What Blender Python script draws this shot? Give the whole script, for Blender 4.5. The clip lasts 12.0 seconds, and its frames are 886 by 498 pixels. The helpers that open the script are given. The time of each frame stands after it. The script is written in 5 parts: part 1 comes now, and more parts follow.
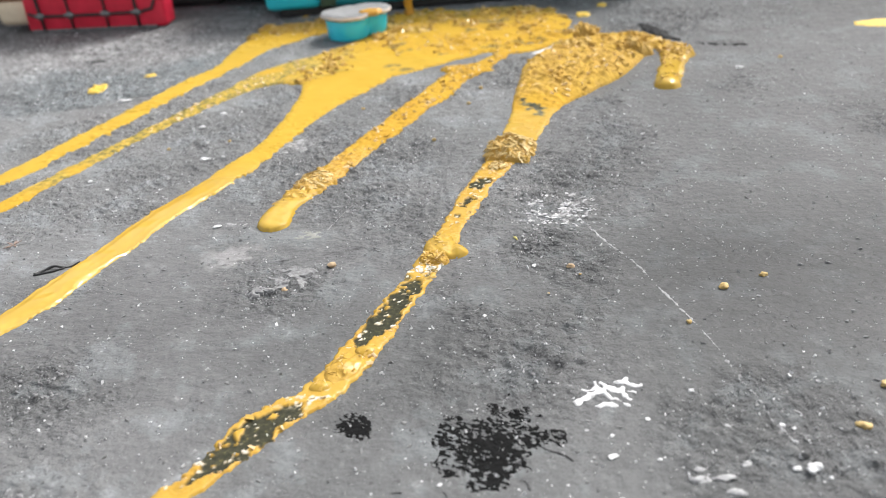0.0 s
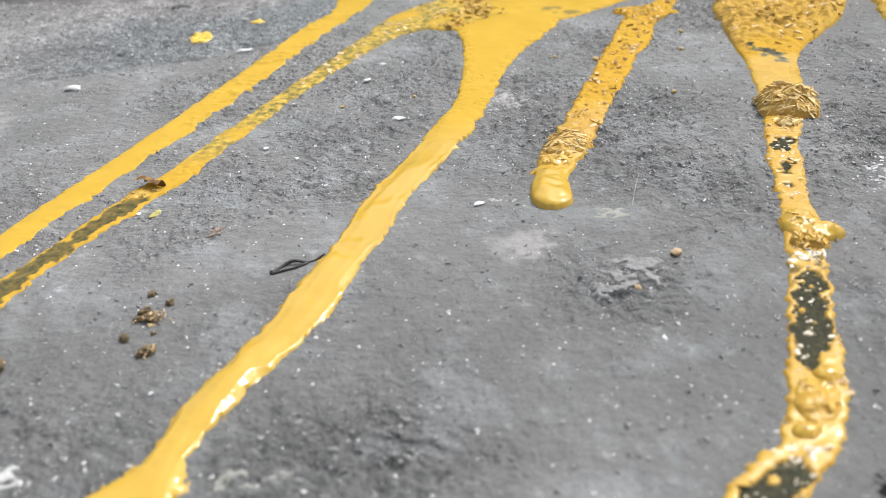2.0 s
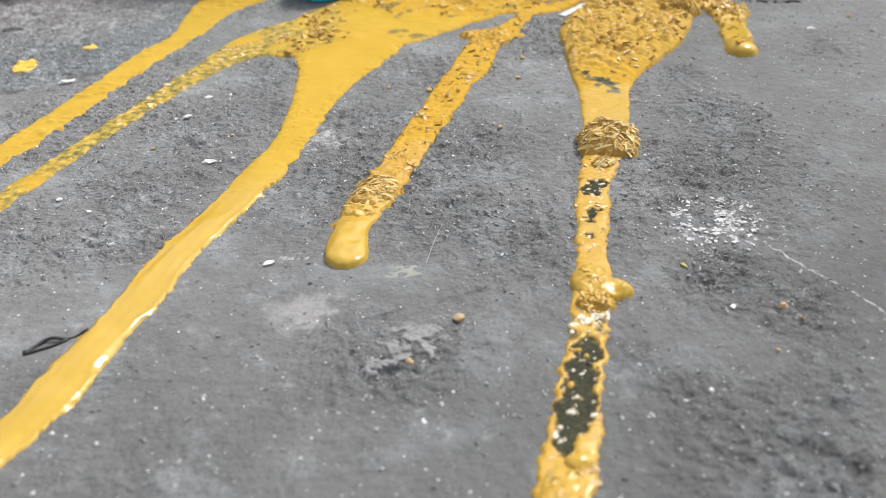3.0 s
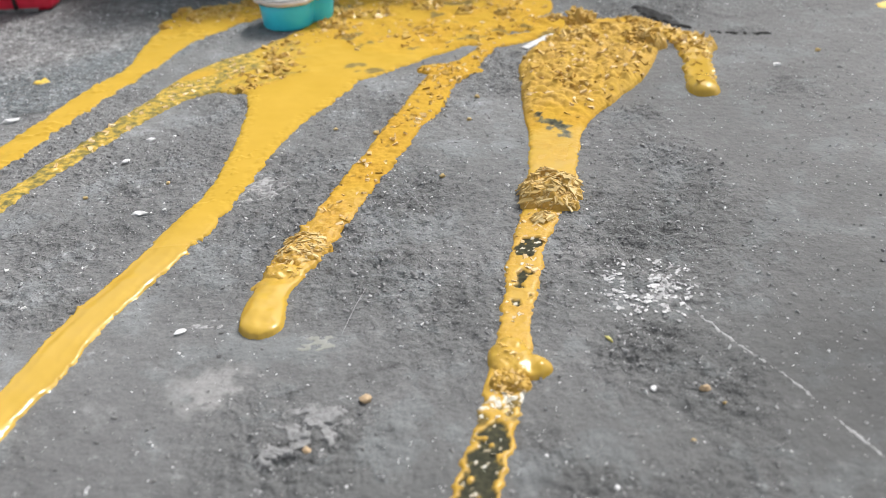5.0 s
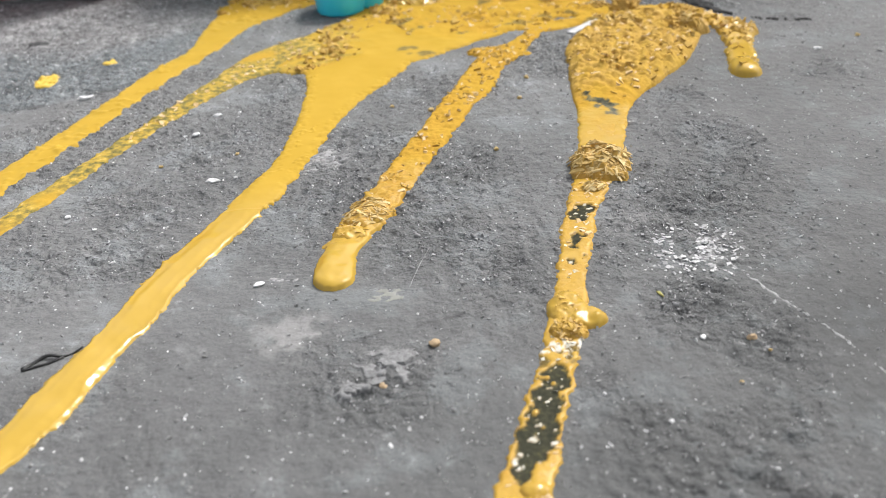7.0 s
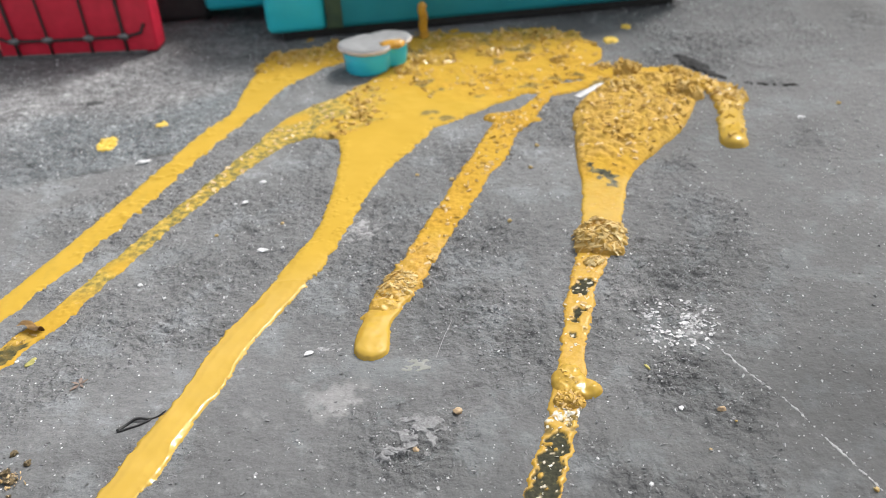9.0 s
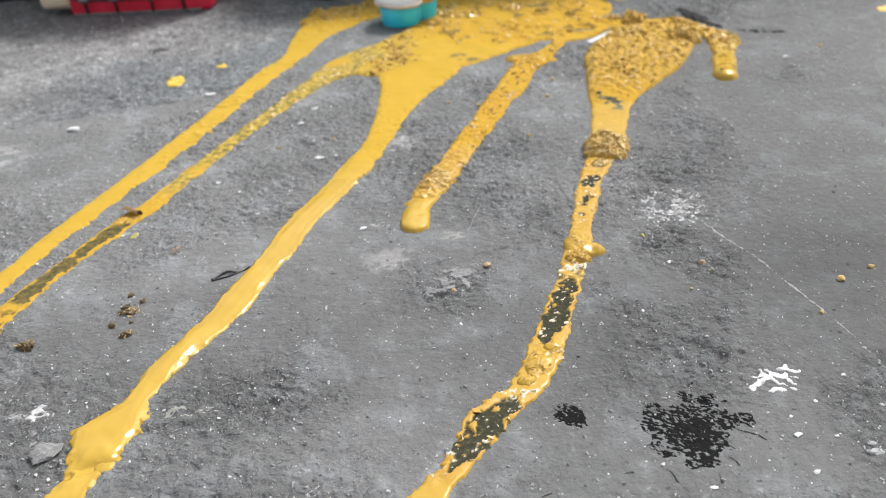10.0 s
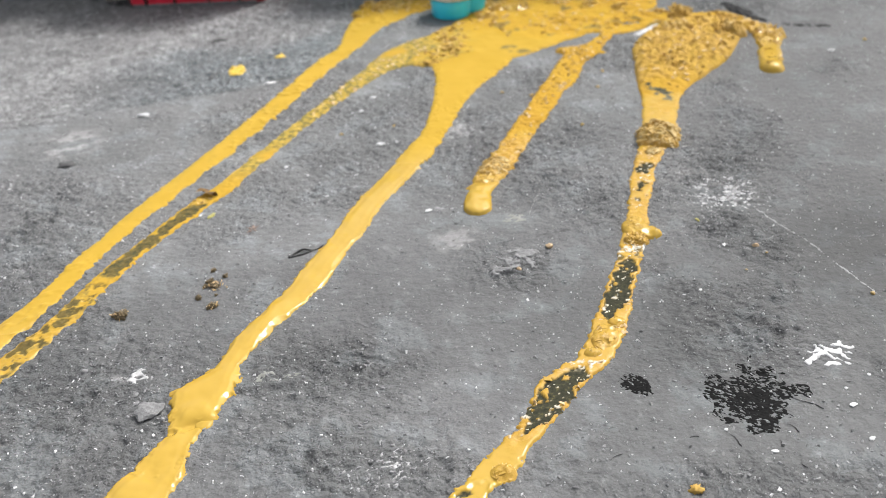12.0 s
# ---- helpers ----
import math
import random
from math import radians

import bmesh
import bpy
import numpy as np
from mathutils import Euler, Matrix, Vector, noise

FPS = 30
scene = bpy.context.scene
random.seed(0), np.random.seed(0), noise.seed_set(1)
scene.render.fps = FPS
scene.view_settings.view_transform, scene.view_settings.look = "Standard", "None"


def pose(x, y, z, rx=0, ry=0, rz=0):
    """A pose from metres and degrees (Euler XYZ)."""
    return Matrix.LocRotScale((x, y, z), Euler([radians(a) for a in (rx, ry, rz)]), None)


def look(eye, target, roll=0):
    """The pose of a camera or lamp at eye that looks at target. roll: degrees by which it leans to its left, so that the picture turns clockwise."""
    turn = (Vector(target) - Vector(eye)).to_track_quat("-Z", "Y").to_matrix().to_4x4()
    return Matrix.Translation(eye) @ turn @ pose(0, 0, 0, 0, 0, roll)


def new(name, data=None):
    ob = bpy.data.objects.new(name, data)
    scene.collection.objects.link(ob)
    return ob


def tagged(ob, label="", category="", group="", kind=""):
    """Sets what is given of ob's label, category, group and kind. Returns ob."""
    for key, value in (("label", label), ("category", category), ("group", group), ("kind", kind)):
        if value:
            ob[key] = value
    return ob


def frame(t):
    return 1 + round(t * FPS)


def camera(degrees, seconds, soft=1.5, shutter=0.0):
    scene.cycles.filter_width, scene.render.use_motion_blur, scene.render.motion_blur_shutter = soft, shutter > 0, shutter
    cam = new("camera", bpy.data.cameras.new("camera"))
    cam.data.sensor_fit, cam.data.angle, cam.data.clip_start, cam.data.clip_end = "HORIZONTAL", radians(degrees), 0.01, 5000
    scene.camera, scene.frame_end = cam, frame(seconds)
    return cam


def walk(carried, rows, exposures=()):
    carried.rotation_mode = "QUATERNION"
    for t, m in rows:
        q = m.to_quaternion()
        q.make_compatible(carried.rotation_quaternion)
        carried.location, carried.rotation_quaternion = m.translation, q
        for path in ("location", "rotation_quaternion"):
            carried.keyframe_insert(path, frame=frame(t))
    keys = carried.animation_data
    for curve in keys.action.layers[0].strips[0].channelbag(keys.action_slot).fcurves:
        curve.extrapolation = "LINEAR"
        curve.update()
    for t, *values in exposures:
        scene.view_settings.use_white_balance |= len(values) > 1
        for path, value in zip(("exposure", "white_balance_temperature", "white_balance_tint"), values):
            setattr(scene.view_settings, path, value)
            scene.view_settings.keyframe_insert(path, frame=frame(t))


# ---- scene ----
cam = camera(53.7, 12.0, soft=0.55)
# The phone's lens close to the ground: a shallow depth of field.
cam.data.dof.use_dof = True
cam.data.dof.focus_distance = 0.285
cam.data.dof.aperture_fstop = 16.0
PATH = [
    (0, (0.0004, 0.0090, 0.1431), (-0.0374, 0.8933, -0.3222), -4.33),
    (0.3, (-0.0074, 0.0128, 0.1404), (-0.0471, 0.8936, -0.3314), -4.41),
    (0.5, (-0.0082, 0.0130, 0.1391), (-0.0513, 0.8943, -0.3314), -4.39),
    (0.8, (-0.0174, 0.0147, 0.1321), (-0.0651, 0.8948, -0.3403), -4.55),
    (1, (-0.0260, 0.0187, 0.1277), (-0.0759, 0.8982, -0.3455), -4.51),
    (1.2, (-0.0481, 0.0303, 0.1287), (-0.1040, 0.9094, -0.3447), -4.67),
    (1.5, (-0.0850, 0.0503, 0.1313), (-0.1272, 0.9195, -0.3614), -4.38),
    (1.7, (-0.1029, 0.0618, 0.1282), (-0.1211, 0.9262, -0.3742), -4.09),
    (2, (-0.1160, 0.0779, 0.1204), (-0.0924, 0.9415, -0.3831), -3.51),
    (2.2, (-0.1229, 0.0870, 0.1254), (-0.0651, 0.9475, -0.3808), -2.89),
    (2.5, (-0.1136, 0.0873, 0.1371), (-0.0249, 0.9434, -0.3721), -2.34),
    (2.7, (-0.0930, 0.0858, 0.1416), (0.0004, 0.9374, -0.3742), -2.45),
    (3, (-0.0730, 0.0945, 0.1293), (0.0241, 0.9454, -0.3870), -2.45),
    (3.2, (-0.0621, 0.1010, 0.1273), (0.0347, 0.9517, -0.3893), -2.46),
    (3.5, (-0.0522, 0.1096, 0.1272), (0.0433, 0.9617, -0.3874), -2.56),
    (3.7, (-0.0493, 0.1129, 0.1275), (0.0488, 0.9648, -0.3870), -2.27),
    (5.3, (-0.0454, 0.1072, 0.1465), (0.0329, 0.9596, -0.3706), -3.01),
    (5.5, (-0.0470, 0.1056, 0.1521), (0.0268, 0.9579, -0.3656), -3.14),
    (5.7, (-0.0520, 0.1032, 0.1557), (0.0205, 0.9549, -0.3634), -3.07),
    (6, (-0.0548, 0.0960, 0.1559), (0.0121, 0.9481, -0.3632), -3.17),
    (6.2, (-0.0596, 0.0914, 0.1597), (0.0037, 0.9438, -0.3595), -3.22),
    (6.5, (-0.0597, 0.0884, 0.1552), (0.0016, 0.9392, -0.3667), -3.13),
    (6.7, (-0.0587, 0.0855, 0.1434), (-0.0023, 0.9373, -0.3775), -3.18),
    (7, (-0.0577, 0.0902, 0.1392), (-0.0027, 0.9445, -0.3775), -3.14),
    (7.2, (-0.0539, 0.0896, 0.1545), (-0.0022, 0.9447, -0.3613), -3.28),
    (7.5, (-0.0562, 0.0761, 0.1707), (-0.0090, 0.9286, -0.3500), -3.37),
    (7.7, (-0.0612, 0.0710, 0.1678), (-0.0158, 0.9247, -0.3510), -3.39),
    (9.3, (-0.0603, 0.0618, 0.1903), (-0.0247, 0.9135, -0.3325), -3.46),
    (9.5, (-0.0589, 0.0525, 0.1924), (-0.0284, 0.9053, -0.3288), -3.59),
    (9.7, (-0.0634, 0.0284, 0.1983), (-0.0350, 0.8754, -0.3326), -3.57),
    (10, (-0.0736, -0.0111, 0.1844), (-0.0512, 0.8398, -0.3404), -3.79),
    (10.2, (-0.0842, -0.0318, 0.1800), (-0.0618, 0.8206, -0.3424), -3.69),
    (10.5, (-0.0982, -0.0453, 0.1850), (-0.0804, 0.8079, -0.3363), -3.74),
    (10.7, (-0.0981, -0.0512, 0.1898), (-0.0832, 0.8015, -0.3323), -3.73),
    (11, (-0.0985, -0.0471, 0.1866), (-0.0886, 0.8046, -0.3374), -3.86),
    (11.2, (-0.0967, -0.0401, 0.1844), (-0.0906, 0.8114, -0.3397), -3.92),
    (11.5, (-0.0960, -0.0347, 0.1836), (-0.0927, 0.8150, -0.3435), -3.95),
    (11.7, (-0.0946, -0.0329, 0.1846), (-0.0928, 0.8163, -0.3436), -3.98),
    (12, (-0.0918, -0.0287, 0.1909), (-0.0945, 0.8193, -0.3391), -4.02),
]
EXPOSURES = [(0.0, 1.22), (1.4, 1.20), (2.2, 1.08), (3.2, 1.02), (7.5, 1.01), (9.5, 1.01), (12.0, 1.05)]
walk(cam, [(t, look(eye, target, roll)) for t, eye, target, roll in PATH], EXPOSURES)

# ---- light: an overcast sky, brightest ahead and to the right ----
SUN_ELEVATION, SUN_TURN = 53.0, 46.0   # degrees; the turn runs clockwise from +y
world = bpy.data.worlds.new("world")
scene.world = world
world.use_nodes = True
wn = world.node_tree.nodes
sky = wn.new("ShaderNodeTexSky")
sky.sky_type = "NISHITA"
sky.sun_disc = False
sky.sun_elevation = radians(SUN_ELEVATION)
sky.sun_rotation = radians(SUN_TURN)
sky.air_density, sky.dust_density, sky.ozone_density = 1.0, 4.0, 0.5
desat = wn.new("ShaderNodeHueSaturation")
desat.inputs["Saturation"].default_value = 0.25
wl = world.node_tree.links
wl.new(sky.outputs[0], desat.inputs["Color"])
wl.new(desat.outputs[0], wn["Background"].inputs[0])
wn["Background"].inputs[1].default_value = 0.11

sun_data = bpy.data.lights.new("sun", "SUN")
sun_data.energy = 1.55
sun_data.angle = radians(12)
sun_data.color = (1.0, 0.98, 0.96)
sun = new("sun", sun_data)
a, e = radians(SUN_TURN), radians(SUN_ELEVATION)
sun.matrix_world = look((math.sin(a) * math.cos(e) * 3, math.cos(a) * math.cos(e) * 3, math.sin(e) * 3), (0, 0, 0))

# ---- numbers are in centimetres below; CM brings them into the world ----
CM = 0.01


def lattice(ix, iy, seed):
    h = (ix * 374761393 + iy * 668265263 + seed * 974634541) & 0xFFFFFFFF
    h = ((h ^ (h >> 13)) * 1274126177) & 0xFFFFFFFF
    h = ((h ^ (h >> 16)) * 2246822519) & 0xFFFFFFFF
    return ((h >> 8) & 0xFFFF) / 32767.5 - 1.0


def value_noise(x, y, seed):
    fx, fy = np.floor(x), np.floor(y)
    u, v = x - fx, y - fy
    ix, iy = fx.astype(np.int64), fy.astype(np.int64)
    u, v = u * u * u * (u * (6 * u - 15) + 10), v * v * v * (v * (6 * v - 15) + 10)
    a0, a1 = lattice(ix, iy, seed), lattice(ix + 1, iy, seed)
    b0, b1 = lattice(ix, iy + 1, seed), lattice(ix + 1, iy + 1, seed)
    return (a0 + (a1 - a0) * u) * (1 - v) + (b0 + (b1 - b0) * u) * v


def fbm(x, y, size, octaves=3, seed=0, gain=0.5):
    out, amp, total = 0.0, 1.0, 0.0
    for n in range(octaves):
        k = 2.03 ** n / size
        ca, sa = math.cos(0.7 * n + 0.3), math.sin(0.7 * n + 0.3)
        out = out + amp * value_noise((x * ca - y * sa) * k, (x * sa + y * ca) * k, seed * 17 + n)
        total += amp
        amp *= gain
    return out / total


def smooth(lo, hi, v):
    t = np.clip((v - lo) / (hi - lo), 0, 1)
    return t * t * (3 - 2 * t)


def band(Y, low, high, soft=0.3):
    return smooth(low - soft, low + soft, Y) * smooth(high + soft, high - soft, Y)


def spline(points, steps=8):
    """A smooth run through rows of x, y, half-width."""
    p = np.array(points, float)
    p = np.vstack([2 * p[0] - p[1], p, 2 * p[-1] - p[-2]])
    rows = []
    for i in range(1, len(p) - 2):
        for t in np.arange(steps) / steps:
            rows.append(0.5 * (2 * p[i] + (p[i + 1] - p[i - 1]) * t + (2 * p[i - 1] - 5 * p[i] + 4 * p[i + 1] - p[i + 2]) * t ** 2
                               + (3 * p[i] - p[i - 1] - 3 * p[i + 1] + p[i + 2]) * t ** 3))
    rows.append(p[-2])
    return np.array(rows)


def depth_inside(X, Y, points, steps=8):
    """How far inside a stroke of changing width each place lies (outside: minus)."""
    run = spline(points, steps)
    best = np.full(X.shape, -9.0)
    for (x0, y0, r0), (x1, y1, r1) in zip(run[:-1], run[1:]):
        dx, dy = x1 - x0, y1 - y0
        t = np.clip(((X - x0) * dx + (Y - y0) * dy) / (dx * dx + dy * dy + 1e-9), 0, 1)
        best = np.maximum(best, r0 + (r1 - r0) * t - np.hypot(X - x0 - dx * t, Y - y0 - dy * t))
    return best


# The old asphalt begins beyond this line; on this side lies a smoother screed.
SEAM = np.array([(-120.0, 36.0), (-34.0, 43.0), (-28.0, 46.3), (-22.6, 47.6), (-19.0, 48.4), (-14.3, 52.0), (-11.0, 60.0),
                 (-6.0, 69.0), (5.0, 72.0), (13.0, 58.0), (15.5, 54.5), (24.0, 56.0), (120.0, 62.0)])


def beyond_seam(x, y):
    return y - np.interp(x, SEAM[:, 0], SEAM[:, 1]) + 1.0 * fbm(x, y, 2.6, 4, 5)


def roughness_patch(x, y):
    """Where the screed is broken up and gritty (1) or trowelled smooth (0)."""
    m = smooth(-0.05, 0.4, fbm(x, y, 6.0, 3, 11)) * 0.7
    for cx, cy, r in ((-22.5, 18.0, 5.5), (-12.5, 15.5, 3.2), (-14.0, 20.0, 2.4), (1.0, 21.0, 2.5), (-7.0, 36.0, 3.5), (-1.0, 31.0, 3.0), (2.5, 28.0, 1.8), (-4.0, 33.0, 2.5), (-4.2, 37.5, 4.0), (3.6, 33.5, 3.8), (-3.0, 45.5, 3.0), (-6.5, 26.2, 1.6), (-12.5, 20.5, 2.5), (-28.0, 33.0, 5.0)):
        m = np.maximum(m, np.exp(-((x - cx) ** 2 + (y - cy) ** 2) / (r * r)) * (0.9 + 0.5 * fbm(x, y, 2.0, 2, 12)))
    return np.clip(m, 0, 1)


def ground_height(x, y):
    d = beyond_seam(x, y)
    rough = smooth(-0.3, 0.4, d) * (1 - 0.6 * smooth(0, 8, x))
    patches = roughness_patch(x, y)
    fade = np.exp(-(np.maximum(np.hypot(x + 8, y - 40) - 90, 0) / 60) ** 2)
    z = 0.020 * fbm(x, y, 1.6, 3, 21) + (0.010 + 0.075 * patches) * fbm(x, y, 0.36, 2, 22) + 0.30 * patches * (0.35 - np.abs(fbm(x, y, 0.6, 3, 24)))
    z = z + rough * (0.07 * fbm(x, y, 0.9, 3, 23) + 0.03) - 0.05 * np.exp(-((d + 0.1) / 0.25) ** 2) * (1 - 0.7 * smooth(16, 22, x))
    return z * fade + (1 - fade) * 0.02


# ---- materials ----
def material(name):
    m = bpy.data.materials.new(name)
    m.use_nodes = True
    return m, m.node_tree.nodes, m.node_tree.links, m.node_tree.nodes["Principled BSDF"]


def texture(nodes, links, kind, scale, detail=4.0, rough=0.55, space="Object"):
    coords = nodes.new("ShaderNodeTexCoord")
    t = nodes.new(kind)
    t.inputs["Scale"].default_value = scale
    if kind == "ShaderNodeTexNoise":
        t.inputs["Detail"].default_value = detail
        t.inputs["Roughness"].default_value = rough
    links.new(coords.outputs[space], t.inputs["Vector"])
    return t


def ramp(nodes, links, source, stops):
    r = nodes.new("ShaderNodeValToRGB")
    el = r.color_ramp.elements
    while len(el) < len(stops):
        el.new(0.5)
    for s, (at, colour) in zip(el, stops):
        s.position = at
        s.color = (*colour, 1) if len(colour) == 3 else colour
    links.new(source, r.inputs[0])
    return r


def grey(v, warm=0.0):
    return (v * (1 + warm), v, v * (1 - warm))


def blend(nodes, links, factor, a, b, mode="MIX"):
    n = nodes.new("ShaderNodeMix")
    n.data_type, n.blend_type = "RGBA", mode
    for slot, v in ((0, factor), (6, a), (7, b)):
        if isinstance(v, (int, float)):
            n.inputs[slot].default_value = v
        elif isinstance(v, tuple):
            n.inputs[slot].default_value = (*v, 1)
        else:
            links.new(v, n.inputs[slot])
    return n.outputs[2]


def attribute(nodes, name):
    n = nodes.new("ShaderNodeAttribute")
    n.attribute_name = name
    return n.outputs["Fac"]


def bump(nodes, links, bsdf, heights):
    """heights: rows of an output, strength and distance in metres, chained into one normal."""
    last = None
    for source, strength, distance in heights:
        b = nodes.new("ShaderNodeBump")
        b.inputs["Strength"].default_value = strength
        b.inputs["Distance"].default_value = distance
        links.new(source, b.inputs["Height"])
        if last:
            links.new(last, b.inputs["Normal"])
        last = b.outputs[0]
    links.new(last, bsdf.inputs["Normal"])


def ground_material():
    m, nodes, links, bsdf = material("screed_and_asphalt")
    cloud = texture(nodes, links, "ShaderNodeTexNoise", 14, 5, 0.6)
    mid = texture(nodes, links, "ShaderNodeTexNoise", 75, 6, 0.62)
    blotch = texture(nodes, links, "ShaderNodeTexNoise", 210, 5, 0.6)
    fine = texture(nodes, links, "ShaderNodeTexNoise", 900, 4, 0.7)
    grain = texture(nodes, links, "ShaderNodeTexNoise", 330, 2, 0.5)
    patch = attribute(nodes, "patch")
    base = ramp(nodes, links, cloud.outputs["Fac"], [(0.3, (0.127, 0.130, 0.130)), (0.5, (0.146, 0.148, 0.148)), (0.72, (0.172, 0.173, 0.174))])
    worn = ramp(nodes, links, mid.outputs["Fac"], [(0.28, grey(0.89)), (0.42, grey(0.97)), (0.5, grey(1.0)), (0.6, grey(1.06)), (0.66, grey(1.22)), (0.74, grey(1.4))])
    col = blend(nodes, links, 1.0, base.outputs[0], worn.outputs[0], "MULTIPLY")
    cast = ramp(nodes, links, blotch.outputs["Fac"], [(0.3, grey(0.82)), (0.42, grey(0.97)), (0.56, grey(1.04)), (0.63, grey(1.16)), (0.7, grey(1.8))])
    col = blend(nodes, links, 0.8, col, cast.outputs[0], "MULTIPLY")
    amount = nodes.new("ShaderNodeMath")
    amount.operation = "MULTIPLY_ADD"
    links.new(patch, amount.inputs[0])
    amount.inputs[1].default_value, amount.inputs[2].default_value = 0.12, 0.23
    tooth = texture(nodes, links, "ShaderNodeTexNoise", 2300, 3, 0.6)
    crisp = ramp(nodes, links, tooth.outputs["Fac"], [(0.3, grey(0.5)), (0.42, grey(0.9)), (0.58, grey(1.1)), (0.7, grey(1.75))])
    col = blend(nodes, links, amount.outputs[0], col, crisp.outputs[0], "MULTIPLY")
    skim = texture(nodes, links, "ShaderNodeTexNoise", 38, 9, 0.68)
    scuffs = ramp(nodes, links, skim.outputs["Fac"], [(0.38, grey(0.90)), (0.43, grey(0.98)), (0.53, grey(1.0)), (0.56, (1.13, 1.16, 1.17)), (0.63, (1.27, 1.31, 1.33))])
    col = blend(nodes, links, 1.0, col, scuffs.outputs[0], "MULTIPLY")
    sand = ramp(nodes, links, fine.outputs["Fac"], [(0.25, grey(0.40)), (0.5, grey(1.0)), (0.75, grey(1.8))])
    col = blend(nodes, links, amount.outputs[0], col, sand.outputs[0], "MULTIPLY")
    speck = texture(nodes, links, "ShaderNodeTexVoronoi", 520)
    speck.inputs["Randomness"].default_value = 1.0
    dots = ramp(nodes, links, speck.outputs["Distance"], [(0.13, grey(1.0)), (0.21, grey(0.0))])
    few = ramp(nodes, links, speck.outputs["Color"], [(0.79, grey(0.0)), (0.86, grey(1.0))])
    spots = blend(nodes, links, 1.0, dots.outputs[0], few.outputs[0], "MULTIPLY")
    col = blend(nodes, links, spots, col, grey(0.66))
    pit = texture(nodes, links, "ShaderNodeTexVoronoi", 260)
    holes = ramp(nodes, links, pit.outputs["Distance"], [(0.08, grey(1.0)), (0.22, grey(0.0))])
    some = ramp(nodes, links, pit.outputs["Color"], [(0.78, grey(0.0)), (0.84, grey(0.8))])
    pits = blend(nodes, links, 1.0, holes.outputs[0], some.outputs[0], "MULTIPLY")
    col = blend(nodes, links, pits, col, grey(0.06))
    # the asphalt: wet and bluish by the seam, paler and coarser beyond
    stones = texture(nodes, links, "ShaderNodeTexNoise", 190, 3, 0.55)
    asphalt = ramp(nodes, links, stones.outputs["Fac"], [(0.3, grey(0.135)), (0.5, grey(0.20)), (0.66, grey(0.27)), (0.78, grey(0.58))])
    wet = ramp(nodes, links, stones.outputs["Fac"], [(0.3, (0.105, 0.118, 0.124)), (0.5, (0.165, 0.180, 0.187)), (0.65, (0.22, 0.237, 0.243)), (0.8, (0.42, 0.44, 0.44))])
    drift = ramp(nodes, links, mid.outputs["Fac"], [(0.34, grey(0.6)), (0.44, grey(0.92)), (0.56, grey(1.06)), (0.66, grey(1.35))])
    dry_old = blend(nodes, links, 1.0, asphalt.outputs[0], drift.outputs[0], "MULTIPLY")
    damp = blend(nodes, links, 0.7, wet.outputs[0], drift.outputs[0], "MULTIPLY")
    old = blend(nodes, links, attribute(nodes, "wet"), dry_old, damp)
    col = blend(nodes, links, attribute(nodes, "asphalt"), col, old)
    # scales the colour by the mask of painted light, shade and tone
    tone_shaded = nodes.new("ShaderNodeVectorMath")
    tone_shaded.operation = "SCALE"
    links.new(col, tone_shaded.inputs[0])
    links.new(attribute(nodes, "tone_shade"), tone_shaded.inputs["Scale"])
    col = blend(nodes, links, attribute(nodes, "chalk"), tone_shaded.outputs[0], grey(0.42, 0.02))
    col = blend(nodes, links, attribute(nodes, "crack"), col, grey(0.05))
    links.new(col, bsdf.inputs["Base Color"])
    gloss = ramp(nodes, links, mid.outputs["Fac"], [(0.3, grey(0.55)), (0.7, grey(0.78))])
    links.new(gloss.outputs[0], bsdf.inputs["Roughness"])
    bsdf.inputs["Specular IOR Level"].default_value = 0.26
    # rounded, packed grains under a thin skin where the screed is worn
    pack = texture(nodes, links, "ShaderNodeTexVoronoi", 430)
    pack.feature = "SMOOTH_F1"
    pack.inputs["Smoothness"].default_value = 0.35
    packed = nodes.new("ShaderNodeMath")
    packed.operation = "MULTIPLY"
    links.new(pack.outputs["Distance"], packed.inputs[0])
    links.new(patch, packed.inputs[1])
    depth = nodes.new("ShaderNodeMath")
    depth.operation = "MULTIPLY_ADD"
    links.new(patch, depth.inputs[0])
    depth.inputs[1].default_value, depth.inputs[2].default_value = 1.5, 0.38
    relief = nodes.new("ShaderNodeMath")
    relief.operation = "MULTIPLY"
    links.new(grain.outputs["Fac"], relief.inputs[0])
    links.new(depth.outputs[0], relief.inputs[1])
    sandy = nodes.new("ShaderNodeMath")
    sandy.operation = "MULTIPLY"
    links.new(fine.outputs["Fac"], sandy.inputs[0])
    links.new(depth.outputs[0], sandy.inputs[1])
    bump(nodes, links, bsdf, [(packed.outputs[0], -1.0, 0.0054), (relief.outputs[0], 1.0, 0.0019), (sandy.outputs[0], 0.9, 0.0006), (tooth.outputs["Fac"], 0.6, 0.00013), (blotch.outputs["Fac"], 0.6, 0.0004), (pits, -0.8, 0.0007)])
    return m


